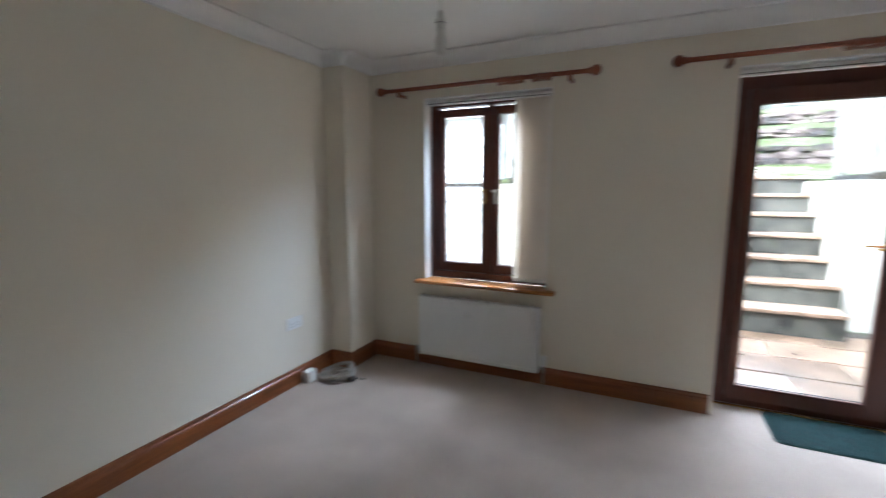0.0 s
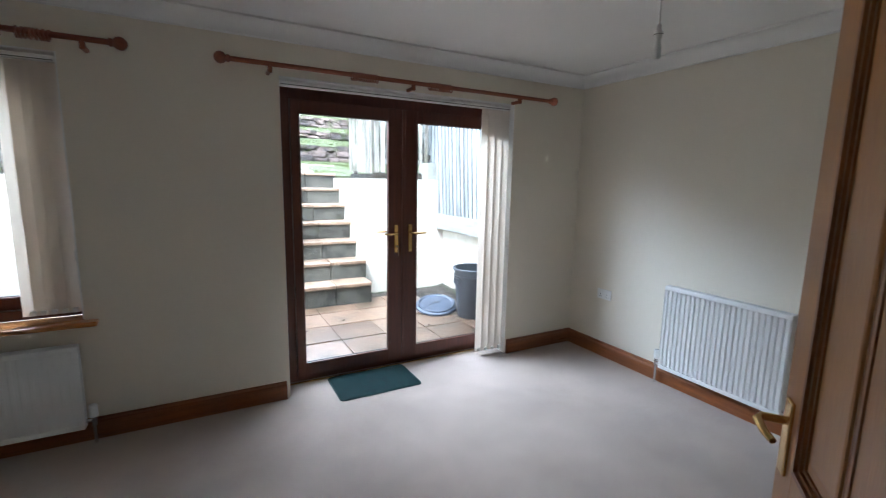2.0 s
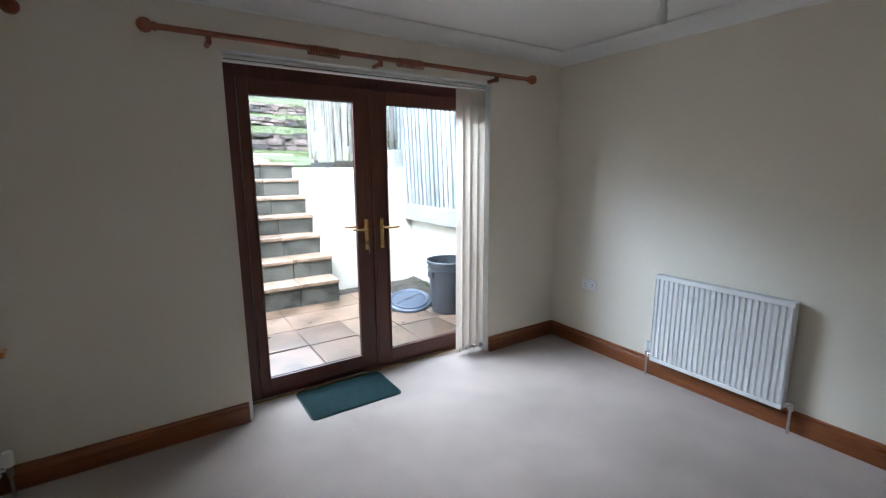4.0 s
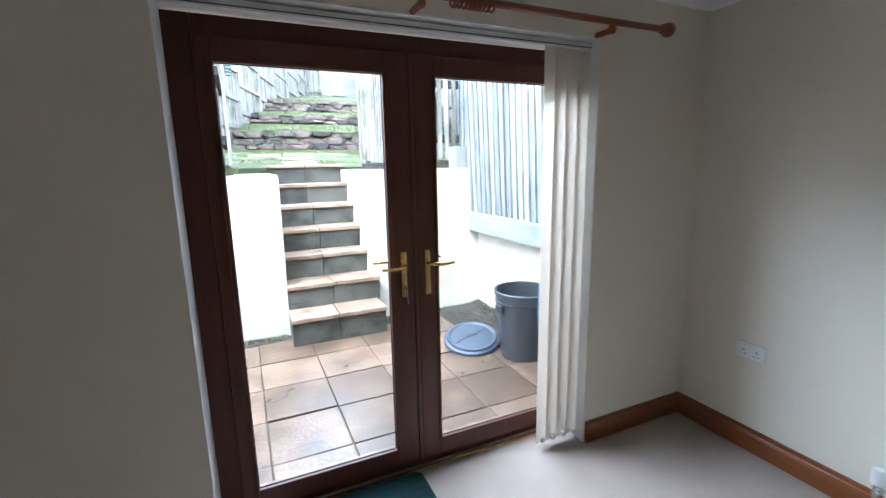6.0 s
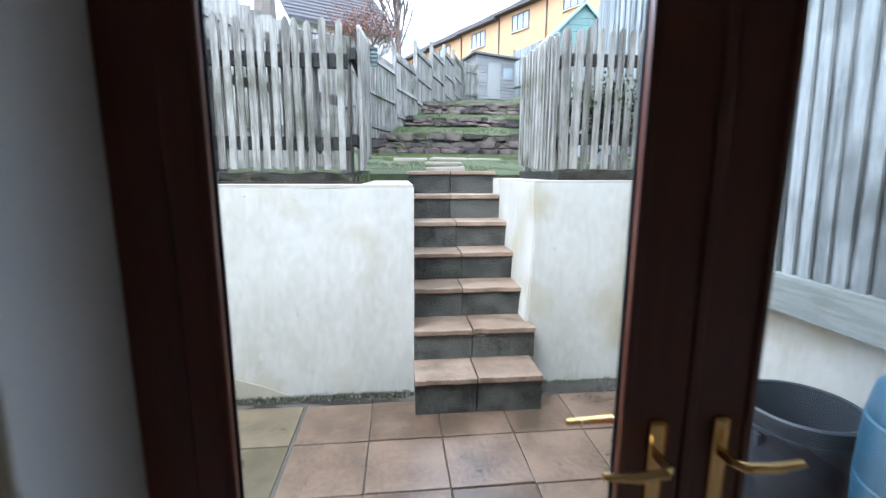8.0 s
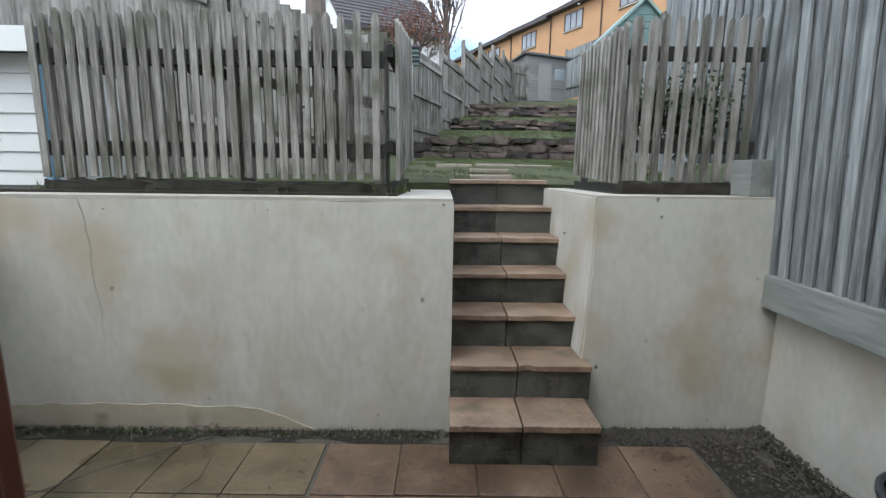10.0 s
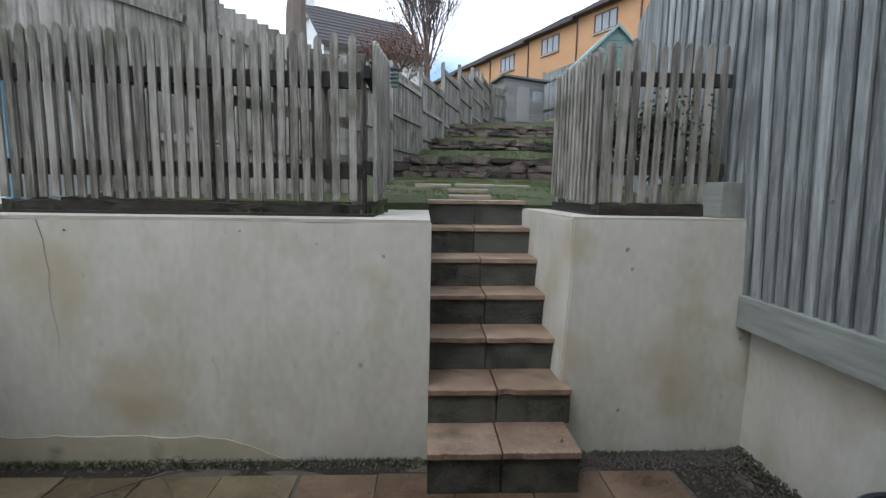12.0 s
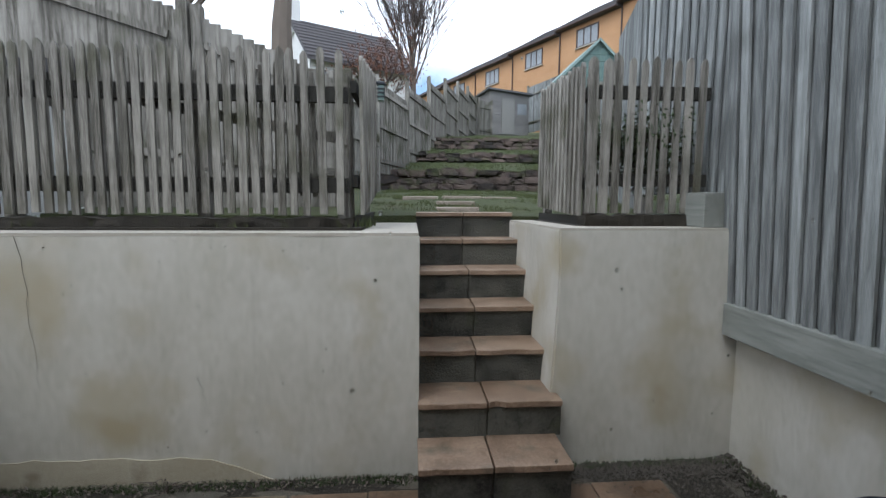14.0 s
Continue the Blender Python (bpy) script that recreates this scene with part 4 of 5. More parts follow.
# dry stone terraces
stone_meshes = []
for k in range(7):
    b = bmesh.new()
    box(b, -0.5, 0.5, -0.5, 0.5, -0.5, 0.5)
    bmesh.ops.bevel(b, geom=list(b.edges), offset=0.16, segments=2, affect="EDGES")
    for v in b.verts:
        v.co += 0.20 * noise.noise_vector(v.co * 1.9 + Vector((k * 9.1, 0, 0)))
    stone_meshes.append(mesh_of("stone", b, STONE))
srng = random.Random(9)
for (y0, z0, z1), n_courses in zip(TERR, (3, 2, 3)):
    t = thing("dry_stone_wall", (4.0, y0, z0), "low mossy dry stone terrace wall", "stone wall", "stone terraces")
    tagged(t, kind="structure")
    part("backing", B(1.0, 8.2, y0 + 0.12, y0 + 0.4, z0 - 0.1, z1 - 0.03), SOIL, t)
    h = (z1 - z0) / n_courses
    for c in range(n_courses):
        x = 1.1 + srng.uniform(-0.2, 0)
        while x < 8.0:
            w = srng.uniform(0.22, 0.56) if y0 < 14 and x > 2.0 else srng.uniform(0.16, 0.42)
            hh = h * srng.uniform(0.70, 1.25)
            piece("stone", srng.choice(stone_meshes), t, (x + w / 2, y0 + 0.06 + 0.03 * c + srng.uniform(-0.03, 0.03), z0 + h * (c + 0.5) + srng.uniform(-0.025, 0.025)),
                  (srng.uniform(-0.08, 0.08), srng.uniform(-0.06, 0.06), srng.uniform(-0.12, 0.12)), (w * 1.02, 0.28, hh * 1.03))
            x += w

# stepping stones
for x, y, w, d in ((2.18, 8.22, 0.44, 0.50), (2.22, 8.80, 0.44, 0.52), (1.82, 9.40, 0.46, 0.50), (2.36, 9.45, 0.50, 0.55), (2.86, 9.40, 0.42, 0.45)):
    t = thing("stepping_stone", (x, y, level(y)), "pale flat stepping stone set in grass", "paving", "stepping stones")
    b = B(x - w / 2, x + w / 2, y - d / 2, y + d / 2, level(y) - 0.03, level(y) + 0.025, bevel=0.012)
    rough_up(b, 0.01, 6)
    part("slab", b, PATHSTONE, t)


# ---------------------------------------------------------------- picket fences
def picket(h, w, tip):
    b = bmesh.new()
    prism(b, [(-w / 2, 0), (w / 2, 0), (w / 2, h - tip), (w * 0.28, h - tip * 0.35), (0, h), (-w * 0.28, h - tip * 0.35), (-w / 2, h - tip)], "y", -0.009, 0.009)
    return mesh_of("picket", b, FENCE)


PICK = [picket(1.06, 0.057, 0.036), picket(1.05, 0.055, 0.034), picket(1.07, 0.060, 0.036)]
SHORT = [picket(0.98, 0.052, 0.01), picket(0.95, 0.050, 0.01)]
FY = 6.43
pf = thing("picket_fence", (0.25, FY, 1.49), "weathered grey picket fence with pointed tops on the retaining wall", "fence")
# these rails carry the shade between the pickets in their colour
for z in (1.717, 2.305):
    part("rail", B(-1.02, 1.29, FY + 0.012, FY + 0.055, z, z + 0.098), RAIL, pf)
bm = bmesh.new()
prism(bm, [(-0.25, 2.31), (1.28, 2.04), (1.28, 2.11), (-0.25, 2.38)], "y", FY + 0.092, FY + 0.115)
part("brace", bm, FENCE, pf)
earth = B(-1.0, 1.32, FY - 0.02, FY + 0.06, 1.46, 1.553)
rough_up(earth, 0.020, 14, 30)
part("kick_board", earth, SOIL, pf, "rotten board buried in dark earth")
for k in range(28):
    x = -0.99 + 0.0803 * k + (0.03 if k == 26 else 0.06 if k == 27 else 0)
    piece("picket", PICK[k % 3], pf, (x, FY, 1.575 + random.uniform(-0.008, 0.008)), (0, 0.02 * (1.0 - x) / 2 + random.uniform(-0.010, 0.010), 0), (0.84, 1, 1))
    if k < 26:
        top = 0.0 if x < 0.2 else -0.12 * (x - 0.2)
        piece("back_picket", SHORT[k % 2], pf, (x + 0.040 + random.uniform(-0.008, 0.008), FY + 0.072, 1.79 + top), (0, random.uniform(-0.012, 0.012), 0), (1.0 if x < 0.2 else 0.62, 1, 0.86))
for x in (-0.93, 0.30, 1.24):
    part("post", B(x - 0.04, x + 0.04, FY + 0.12, FY + 0.20, 1.3, 2.52, bevel=0.006), FENCE, pf)


def side_fence(x, y0, y1, z, label, lean, rise):
    t = thing("picket_fence", (x, (y0 + y1) / 2, z), label, "fence")
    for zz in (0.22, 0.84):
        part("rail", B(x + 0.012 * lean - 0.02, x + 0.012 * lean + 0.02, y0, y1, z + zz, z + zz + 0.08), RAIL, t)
    n = int((y1 - y0) / 0.088)
    for k in range(n):
        piece("picket", PICK[k % 3], t, (x - 0.035 * lean, y0 + 0.04 + k * 0.088, z + 0.03 + rise * k / n), (0, 0, radians(90) + random.uniform(-0.03, 0.03)), (0.8, 1.35, 1))
    part("kick_board", B(x - 0.012, x + 0.012, y0, y1, z - 0.08, z + 0.03), RAIL, t)
    for y in (y0 + 0.12, y1):
        part("post", B(x + 0.07 * lean - 0.035, x + 0.07 * lean + 0.035, y - 0.035, y + 0.035, z - 0.1, z + 1.02, bevel=0.006), FENCE, t)


side_fence(1.335, 6.50, 7.78, 1.54, "weathered picket fence running back beside the steps", -1, 0.20)
side_fence(2.93, 6.50, 7.60, 1.54, "weathered picket fence running back beside the steps", 1, 0.06)
pg = thing("picket_fence", (3.35, FY + 0.04, 1.49), "short weathered picket fence beside the tall boards", "fence")
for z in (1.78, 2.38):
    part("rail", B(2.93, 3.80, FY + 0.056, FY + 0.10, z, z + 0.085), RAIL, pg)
earth = B(2.90, 3.66, FY + 0.01, FY + 0.11, 1.49, 1.580)
rough_up(earth, 0.02, 14, 20)
part("kick_board", earth, SOIL, pg, "rotten board buried in dark earth")
for k in range(10):
    piece("picket", PICK[k % 3], pg, (2.955 + k * 0.0853, FY + 0.045, 1.59), (0, random.uniform(-0.012, 0.012), 0), (0.84 if k > 1 else 1.2, 1, 1))


t = thing("garden_lantern", (1.43, 7.62, 2.58), "small dark lantern fixed to the picket fence", "lantern")
part("body", B(1.402, 1.456, 7.59, 7.65, 2.58, 2.72, bevel=0.004), GREENPALE, t)
for z in (2.61, 2.645, 2.68):
    part("slat", B(1.394, 1.464, 7.58, 7.66, z, z + 0.010), BIN, t)
part("cap", B(1.390, 1.468, 7.575, 7.665, 2.72, 2.745, bevel=0.006), BIN, t)

# ---------------------------------------------------------------- boundary fences up the garden
def panel_fence(points, heights, label, mesh_h, material, rails):
    """Posts with level boarded panels that step up the slope."""
    t = thing("panel_fence", (points[0][0], points[0][1], heights[0][0]), label, "fence")
    bd = mesh_of("fence_board", B(-0.055, 0.055, -0.008, 0.008, 0, mesh_h), material)
    for (x0, y0), (x1, y1), (zb, zt, *more) in zip(points, points[1:], heights):
        ze = more[0] if more else zt
        a, b = Vector((x0, y0, 0)), Vector((x1, y1, 0))
        d = b - a
        ang = math.atan2(d.y, d.x)
        part("post", B(x0 - 0.05, x0 + 0.05, y0 - 0.05, y0 + 0.05, zb - 0.4, zt + 0.10, bevel=0.006), FENCE, t)
        n = int(d.length / 0.10)
        for k in range(n):
            p = a + d * ((k + 0.5) / n)
            piece("fence_board", bd, t, (p.x, p.y, zb), (0, 0, ang + 0.08), (1, 1, (zt + (ze - zt) * (k + 0.5) / n - zb) / mesh_h))
        for f in rails:
            rb_ = bmesh.new()
            box(rb_, 0.052, d.length - 0.052, -0.047, -0.015, 0, 0.075)
            bmesh.ops.transform(rb_, matrix=Matrix.Translation((x0, y0, zb + f * (zt - zb))) @ Matrix.Rotation(ang, 4, "Z") @ Matrix.Rotation(-math.atan2(f * (ze - zt), d.length), 4, "Y"), verts=rb_.verts)
            part("rail", rb_, FENCE, t)
    x1, y1 = points[-1]
    zb, zt = heights[-1][0], heights[-1][-1]
    part("post", B(x1 - 0.05, x1 + 0.05, y1 - 0.05, y1 + 0.05, zb - 0.4, zt + 0.1), FENCE, t)


L = [(1.60 + k * 1.83 * math.sin(GA), 14.0 + k * 1.83 * math.cos(GA)) for k in range(-2, 6)]
panel_fence(L, [(1.95, 3.55), (2.25, 4.0), (2.65, 4.35), (3.22, 4.95), (3.65, 5.4), (4.05, 5.8), (4.35, 6.1)], "weathered boarded garden fence stepping up the slope", 1.7, FENCE, (0.12, 0.5, 0.88))
panel_fence([(L[-1][0] + 0.13, L[-1][1] + 0.02), (5.2, 23.2)], [(4.5, 6.1)], "weathered boarded fence across the garden end", 1.7, FENCE, (0.2, 0.8))
R = [(4.02 + k * 1.83 * math.sin(GA * 0.9), 7.75 + k * 1.83 * math.cos(GA * 0.9)) for k in range(0, 8)]
panel_fence(R, [(1.6, 3.9), (1.75, 3.6), (1.85, 3.7), (2.3, 4.2), (2.8, 4.7), (3.2, 5.1), (3.7, 5.5)], "grey boarded garden fence rising up the slope", 1.7, FENCE_G, (0.15, 0.85))
panel_fence([(-2.9, 8.1), (-0.50, 8.1)], [(1.6, 4.35, 3.49)], "tall boarded neighbouring fence behind the pickets", 1.7, FENCE, (0.25, 0.84))
panel_fence([(-0.38, 8.12), (0.95, 8.25)], [(1.6, 3.46, 2.92)], "boarded neighbouring fence behind the pickets", 1.7, FENCE, (0.25, 0.84))

panel_fence([(6.5, 28.6), (7.8, 27.0), (8.9, 24.0)], [(5.4, 7.35), (5.4, 7.75)], "pale grey boarded fence behind the shed", 1.7, FENCE_G, (0.2, 0.8))

# ---------------------------------------------------------------- outbuildings
t = thing("outbuilding", (-3.2, 8.2, 1.5), "white clad outbuilding with blue corner trim", "outbuilding")
part("body", B(-5.0, -1.60, 7.16, 9.2, 1.3, 2.52), CLAD, t)
for k in range(8):
    z = 1.30 + 0.155 * k
    b = bmesh.new()
    prism(b, [(7.135, z), (7.16, z), (7.16, z + 0.15), (7.150, z + 0.15)], "x", -5.0, -1.60)
    part("cladding_board", b, CLAD, t)
part("corner_trim", B(-1.615, -1.555, 7.115, 7.18, 1.3, 2.55), BLUE, t, "blue painted corner trim")
b = bmesh.new()
prism(b, [(6.95, 2.56), (9.4, 3.3), (9.4, 3.42), (6.95, 2.68)], "x", -5.2, -1.42)
part("roof", b, ROOF, t, "dark tiled roof")
part("fascia", B(-5.2, -1.42, 6.93, 6.96, 2.50, 2.68), CLAD, t, "white fascia")
t = thing("clad_side_wall", (-1.25, 5.0, PZ), "white shiplap clad side wall by the patio", "wall")
tagged(t, kind="structure")
part("core", B(-1.42, -1.235, 3.79, 6.09, PZ - 0.2, 1.43), CLAD, t)
for k in range(10):
    z = PZ + 0.15 * k
    b = bmesh.new()
    prism(b, [(-1.236, z), (-1.208, z), (-1.224, z + 0.145), (-1.236, z + 0.145)], "y", 3.80, 6.09)
    part("cladding_board", b, CLAD, t)

sh = thing("garden_shed", (5.6, 25.5, 5.0), "grey weathered wooden garden shed at the top of the garden", "shed")
A0, B0, C0 = Vector((4.30, 26.4, 0)), Vector((5.35, 24.5, 0)), Vector((7.35, 25.1, 0))
D0 = A0 + C0 - B0
def quad_prism(corners, z0, z1s):
    b = bmesh.new()
    z0s = z0 if hasattr(z0, "__len__") else (z0,) * 4
    lo = [b.verts.new((p.x, p.y, z)) for p, z in zip(corners, z0s)]
    hi = [b.verts.new((p.x, p.y, z)) for p, z in zip(corners, z1s)]
    for k in range(4):
        b.faces.new((lo[k], lo[(k + 1) % 4], hi[(k + 1) % 4], hi[k]))
    b.faces.new(lo[::-1])
    b.faces.new(hi)
    return b


ZS = 4.95
part("body", quad_prism([A0, B0, C0, D0], ZS - 0.4, (6.55, 6.95, 6.85, 6.5)), SHEDWOOD, sh)
for p, q, n in ((A0, B0, 12), (B0, C0, 12)):
    d = q - p
    out = Vector((d.y, -d.x, 0)).normalized() * 0.02
    ang = math.atan2(d.y, d.x)
    me = mesh_of("weatherboard", B(0, d.length, -0.02, 0.012, 0, 0.142), SHEDWOOD)
    for k in range(n):
        piece("weatherboard", me, sh, (p.x, p.y, ZS + 0.02 + 0.15 * k - (0.12 if n == 12 and k == 11 else 0)), (radians(-4), 0, ang))
over = [A0 + Vector((-0.15, 0.1, 0)), B0 + Vector((-0.1, -0.2, 0)), C0 + Vector((0.2, -0.15, 0)), D0 + Vector((0.1, 0.2, 0))]
part("roof", quad_prism(over, (6.57, 6.97, 6.87, 6.53), (6.65, 7.05, 6.95, 6.61)), FELT, sh, "dark felt roof")
d = (C0 - B0)
def shed_front(name, u0, u1, z0, z1, proud, material, label):
    b = bmesh.new()
    box(b, u0 * d.length, u1 * d.length, -proud, 0.01, z0, z1)
    bmesh.ops.transform(b, matrix=Matrix.Translation((B0.x, B0.y, 0)) @ Matrix.Rotation(math.atan2(d.y, d.x), 4, "Z"), verts=b.verts)
    return part(name, b, material, sh, label)


dr = shed_front("door", 0.30, 0.62, ZS + 0.05, 6.62, 0.045, SHEDDOOR, "pale boarded shed door")
shed_front("window", 0.70, 0.94, 5.95, 6.45, 0.04, PANE, "dark shed window")

t = thing("green_shed", (9.35, 21.5, 4.6), "green clad garden building with a pale verge", "shed")
b = bmesh.new()
prism(b, [(7.6, 4.2), (10.1, 4.2), (10.1, 6.65), (8.86, 7.85), (7.6, 6.65)], "y", 20.6, 23.5)
part("body", b, GREENCLAD, t)
for k in range(13):
    z = 4.5 + 0.24 * k
    hw = 1.24 if z < 6.55 else max(0.05, 1.24 * (7.75 - z) / 1.2)
    part("cladding_board", B(8.86 - hw, 8.86 + hw, 20.57, 20.61, z, z + 0.225), GREENCLAD, t)
b = bmesh.new()
prism(b, [(7.45, 6.50), (8.86, 7.86), (10.27, 6.50), (10.27, 6.62), (8.86, 7.98), (7.45, 6.62)], "y", 20.45, 23.6)
part("roof", b, GREENPALE, t, "pale verge and roof edge")

# ---------------------------------------------------------------- houses on the hill
def terrace_house(x0, x1, y0, zb, ze, label):
    """One house of the brick row: front on y = y0 in the row's own frame, roof behind."""
    t = thing("terraced_house", (0, 0, 0), label, "house", "brick terrace")
    part("wall", B(x0, x1, y0, y0 + 8, zb, ze), BRICK, t)
    b = bmesh.new()
    prism(b, [(y0 - 0.45, ze - 0.05), (y0 + 4, ze + 2.5), (y0 + 8.4, ze - 0.05), (y0 + 8.4, ze - 0.2), (y0 - 0.45, ze - 0.2)], "x", x0 - 0.05, x1 + 0.05)
    rf = part("roof", b, ROOF, t, "dark tiled roof")
    for k in range(7):
        f = k / 7
        yy, zz = y0 - 0.45 + 4.45 * f, ze - 0.05 + 2.55 * f
        part("tile_course", B(x0 - 0.05, x1 + 0.05, yy, yy + 0.10, zz - 0.02, zz + 0.085), ROOF, rf)
    b = bmesh.new()
    tube(b, [(x0, y0 - 0.5, ze - 0.15), (x1, y0 - 0.5, ze - 0.15)], 0.07, 8)
    part("gutter", b, WINFRAME, t)
    b = bmesh.new()
    tube(b, [(x0 + 0.15, y0 - 0.08, zb), (x0 + 0.15, y0 - 0.08, ze - 0.2)], 0.05, 8)
    part("downpipe", b, WINFRAME, t)
    xc = (x0 + x1) / 2
    thing_part_window(t, xc, y0, ze - 1.75)
    return t


def thing_part_window(t, xc, y0, z):
    b = bmesh.new()
    box(b, xc - 0.95, xc - 0.87, y0 - 0.05, y0 + 0.1, z, z + 1.25)
    box(b, xc + 0.87, xc + 0.95, y0 - 0.05, y0 + 0.1, z, z + 1.25)
    for m_ in (-0.30, 0.30):
        box(b, xc + m_ - 0.035, xc + m_ + 0.035, y0 - 0.05, y0 + 0.1, z + 0.08, z + 1.17)
    box(b, xc - 0.87, xc + 0.87, y0 - 0.05, y0 + 0.1, z, z + 0.08)
    box(b, xc - 0.87, xc + 0.87, y0 - 0.05, y0 + 0.1, z + 1.17, z + 1.25)
    w = part("window", b, WINFRAME, t)
    for m_ in (-0.585, 0, 0.585):
        part("pane", B(xc + m_ - 0.262, xc + m_ + 0.262, y0 - 0.015, y0 - 0.004, z + 0.082, z + 1.168), PANE, w)
    part("sill", B(xc - 1.0, xc + 1.0, y0 - 0.12, y0 + 0.0, z - 0.08, z - 0.002), COPING, w)
    return w


P0, P1 = Vector((4.55, 51.5, 0)), Vector((15.4, 31.5, 0))
ROWANG = math.atan2(P1.y - P0.y, P1.x - P0.x)
along = -4.0
for k, ze in enumerate((13.75, 13.9, 14.0, 14.2, 14.4, 14.6)):
    h = terrace_house(along, along + 5.2, 0, 3, ze, "orange brick terraced house with a dark tiled roof")
    h.matrix_basis = Matrix.Translation(P0) @ Matrix.Rotation(ROWANG, 4, "Z")
    along += 5.2

wh = thing("white_house", (-6.6, 33.0, 0), "white rendered house with a dark tiled roof", "house")
b = bmesh.new()
prism(b, [(33.0, 4), (41.0, 4), (41.0, 10.3), (37.0, 13.4), (33.0, 10.3)], "x", -6.6, 0.2)
part("wall", b, WHITEWALL, wh)
b = bmesh.new()
prism(b, [(32.4, 9.9), (37.0, 13.55), (41.6, 9.9), (41.6, 10.1), (37.0, 13.8), (32.4, 10.1)], "x", -6.85, 0.45)
rf = part("roof", b, ROOF, wh, "dark tiled roof")
for k in range(11):
    f = k / 11
    yy, zz = 32.4 + 4.6 * f, 10.1 + 3.7 * f
    part("tile_course", B(-6.85, 0.45, yy, yy + 0.12, zz - 0.02, zz + 0.09), ROOF, rf)
part("chimney", B(-6.9, -6.2, 36.6, 37.4, 12.8, 14.9), WHITEWALL, wh)
for x in (-5.2, -2.6):
    thing_part_window(wh, x, 33.0, 8.3)
wh.matrix_basis = Matrix.Translation((-4.55, 32.0, 0.37)) @ Matrix.Rotation(radians(27), 4, "Z")
wh2 = thing("white_house", (-13.0, 34, 5), "white rendered house with a dark roof behind trees", "house")
b = bmesh.new()
prism(b, [(35.0, 4), (43.0, 4), (43.0, 9.8), (39.0, 12.6), (35.0, 9.8)], "x", -20.0, -8.2)
part("wall", b, WHITEWALL, wh2)
b = bmesh.new()
prism(b, [(34.4, 9.4), (39.0, 12.75), (43.6, 9.4), (43.6, 9.6), (39.0, 13.0), (34.4, 9.6)], "x", -20.2, -8.0)
part("roof", b, ROOF, wh2, "dark tiled roof")
for x in (-17, -13.5, -10.5):
    thing_part_window(wh2, x, 35.0, 7.6)


# ---------------------------------------------------------------- trees and shrubs
def tree(at, height, r0, first, depth, spread, up, seed, label, bark, leaf=None, leaf_count=0, leaf_size=0.1, trunk_lean=(0, 0), fork=0.35):
    rg = random.Random(seed)
    t = thing("tree", at, label, "tree")
    tr, tw, tips = bmesh.new(), bmesh.new(), []

    def grow(p, d, length, r, level_):
        pts, q, e = [p], p, d
        n = 4
        for k in range(n):
            e = (e + 0.16 * Vector((rg.uniform(-1, 1), rg.uniform(-1, 1), rg.uniform(-0.4, 0.8))) + Vector((0, 0, up * 0.08))).normalized()
            q = q + e * length / n
            pts.append(q)
        target = tr if level_ < 2 else tw
        tube(target, pts, [max(0.009, r * (1 - 0.42 * k / n)) for k in range(n + 1)], 8 if level_ == 0 else 5 if level_ < 2 else 3, caps=False)
        tips.append(q)
        if level_ >= depth:
            return
        kids = rg.randint(4, 6) if level_ < 2 else rg.randint(3, 5)
        for k in range(kids):
            f = rg.uniform(0.35 if level_ else fork, 1.0)
            i = min(n - 1, int(f * n))
            base = pts[i].lerp(pts[i + 1], f * n - i)
            az = rg.uniform(0, 6.28)
            side = Vector((math.cos(az), math.sin(az), 0))
            nd = (e * (1 - spread) + side * spread + Vector((0, 0, up * 0.35))).normalized()
            grow(base, nd, length * rg.uniform(0.55, 0.8), r * 0.5, level_ + 1)

    grow(Vector(at), Vector((trunk_lean[0], trunk_lean[1], 1)).normalized(), height * first, r0, 0)
    part("trunk", tr, bark, t, smooth=True)
    crown = part("crown", tw, TWIG if leaf is None else bark, t, "bare twigs" if leaf is None else "")
    if leaf:
        lf = bmesh.new()
        for k in range(leaf_count):
            c = rg.choice(tips) + min(0.35, 0.10 * height) * Vector((rg.gauss(0, 1), rg.gauss(0, 1), rg.gauss(0, 0.8)))
            a = Euler((rg.uniform(0, 6), rg.uniform(0, 6), rg.uniform(0, 6))).to_matrix()
            s = leaf_size * rg.uniform(0.6, 1.3)
            v = [lf.verts.new(c + a @ Vector(p)) for p in ((-s, 0, 0), (0, -s * 0.45, 0.02), (s, 0, 0), (0, s * 0.45, 0.02))]
            lf.faces.new(v)
        part("leaves", lf, leaf, t, "sparse small leaves")


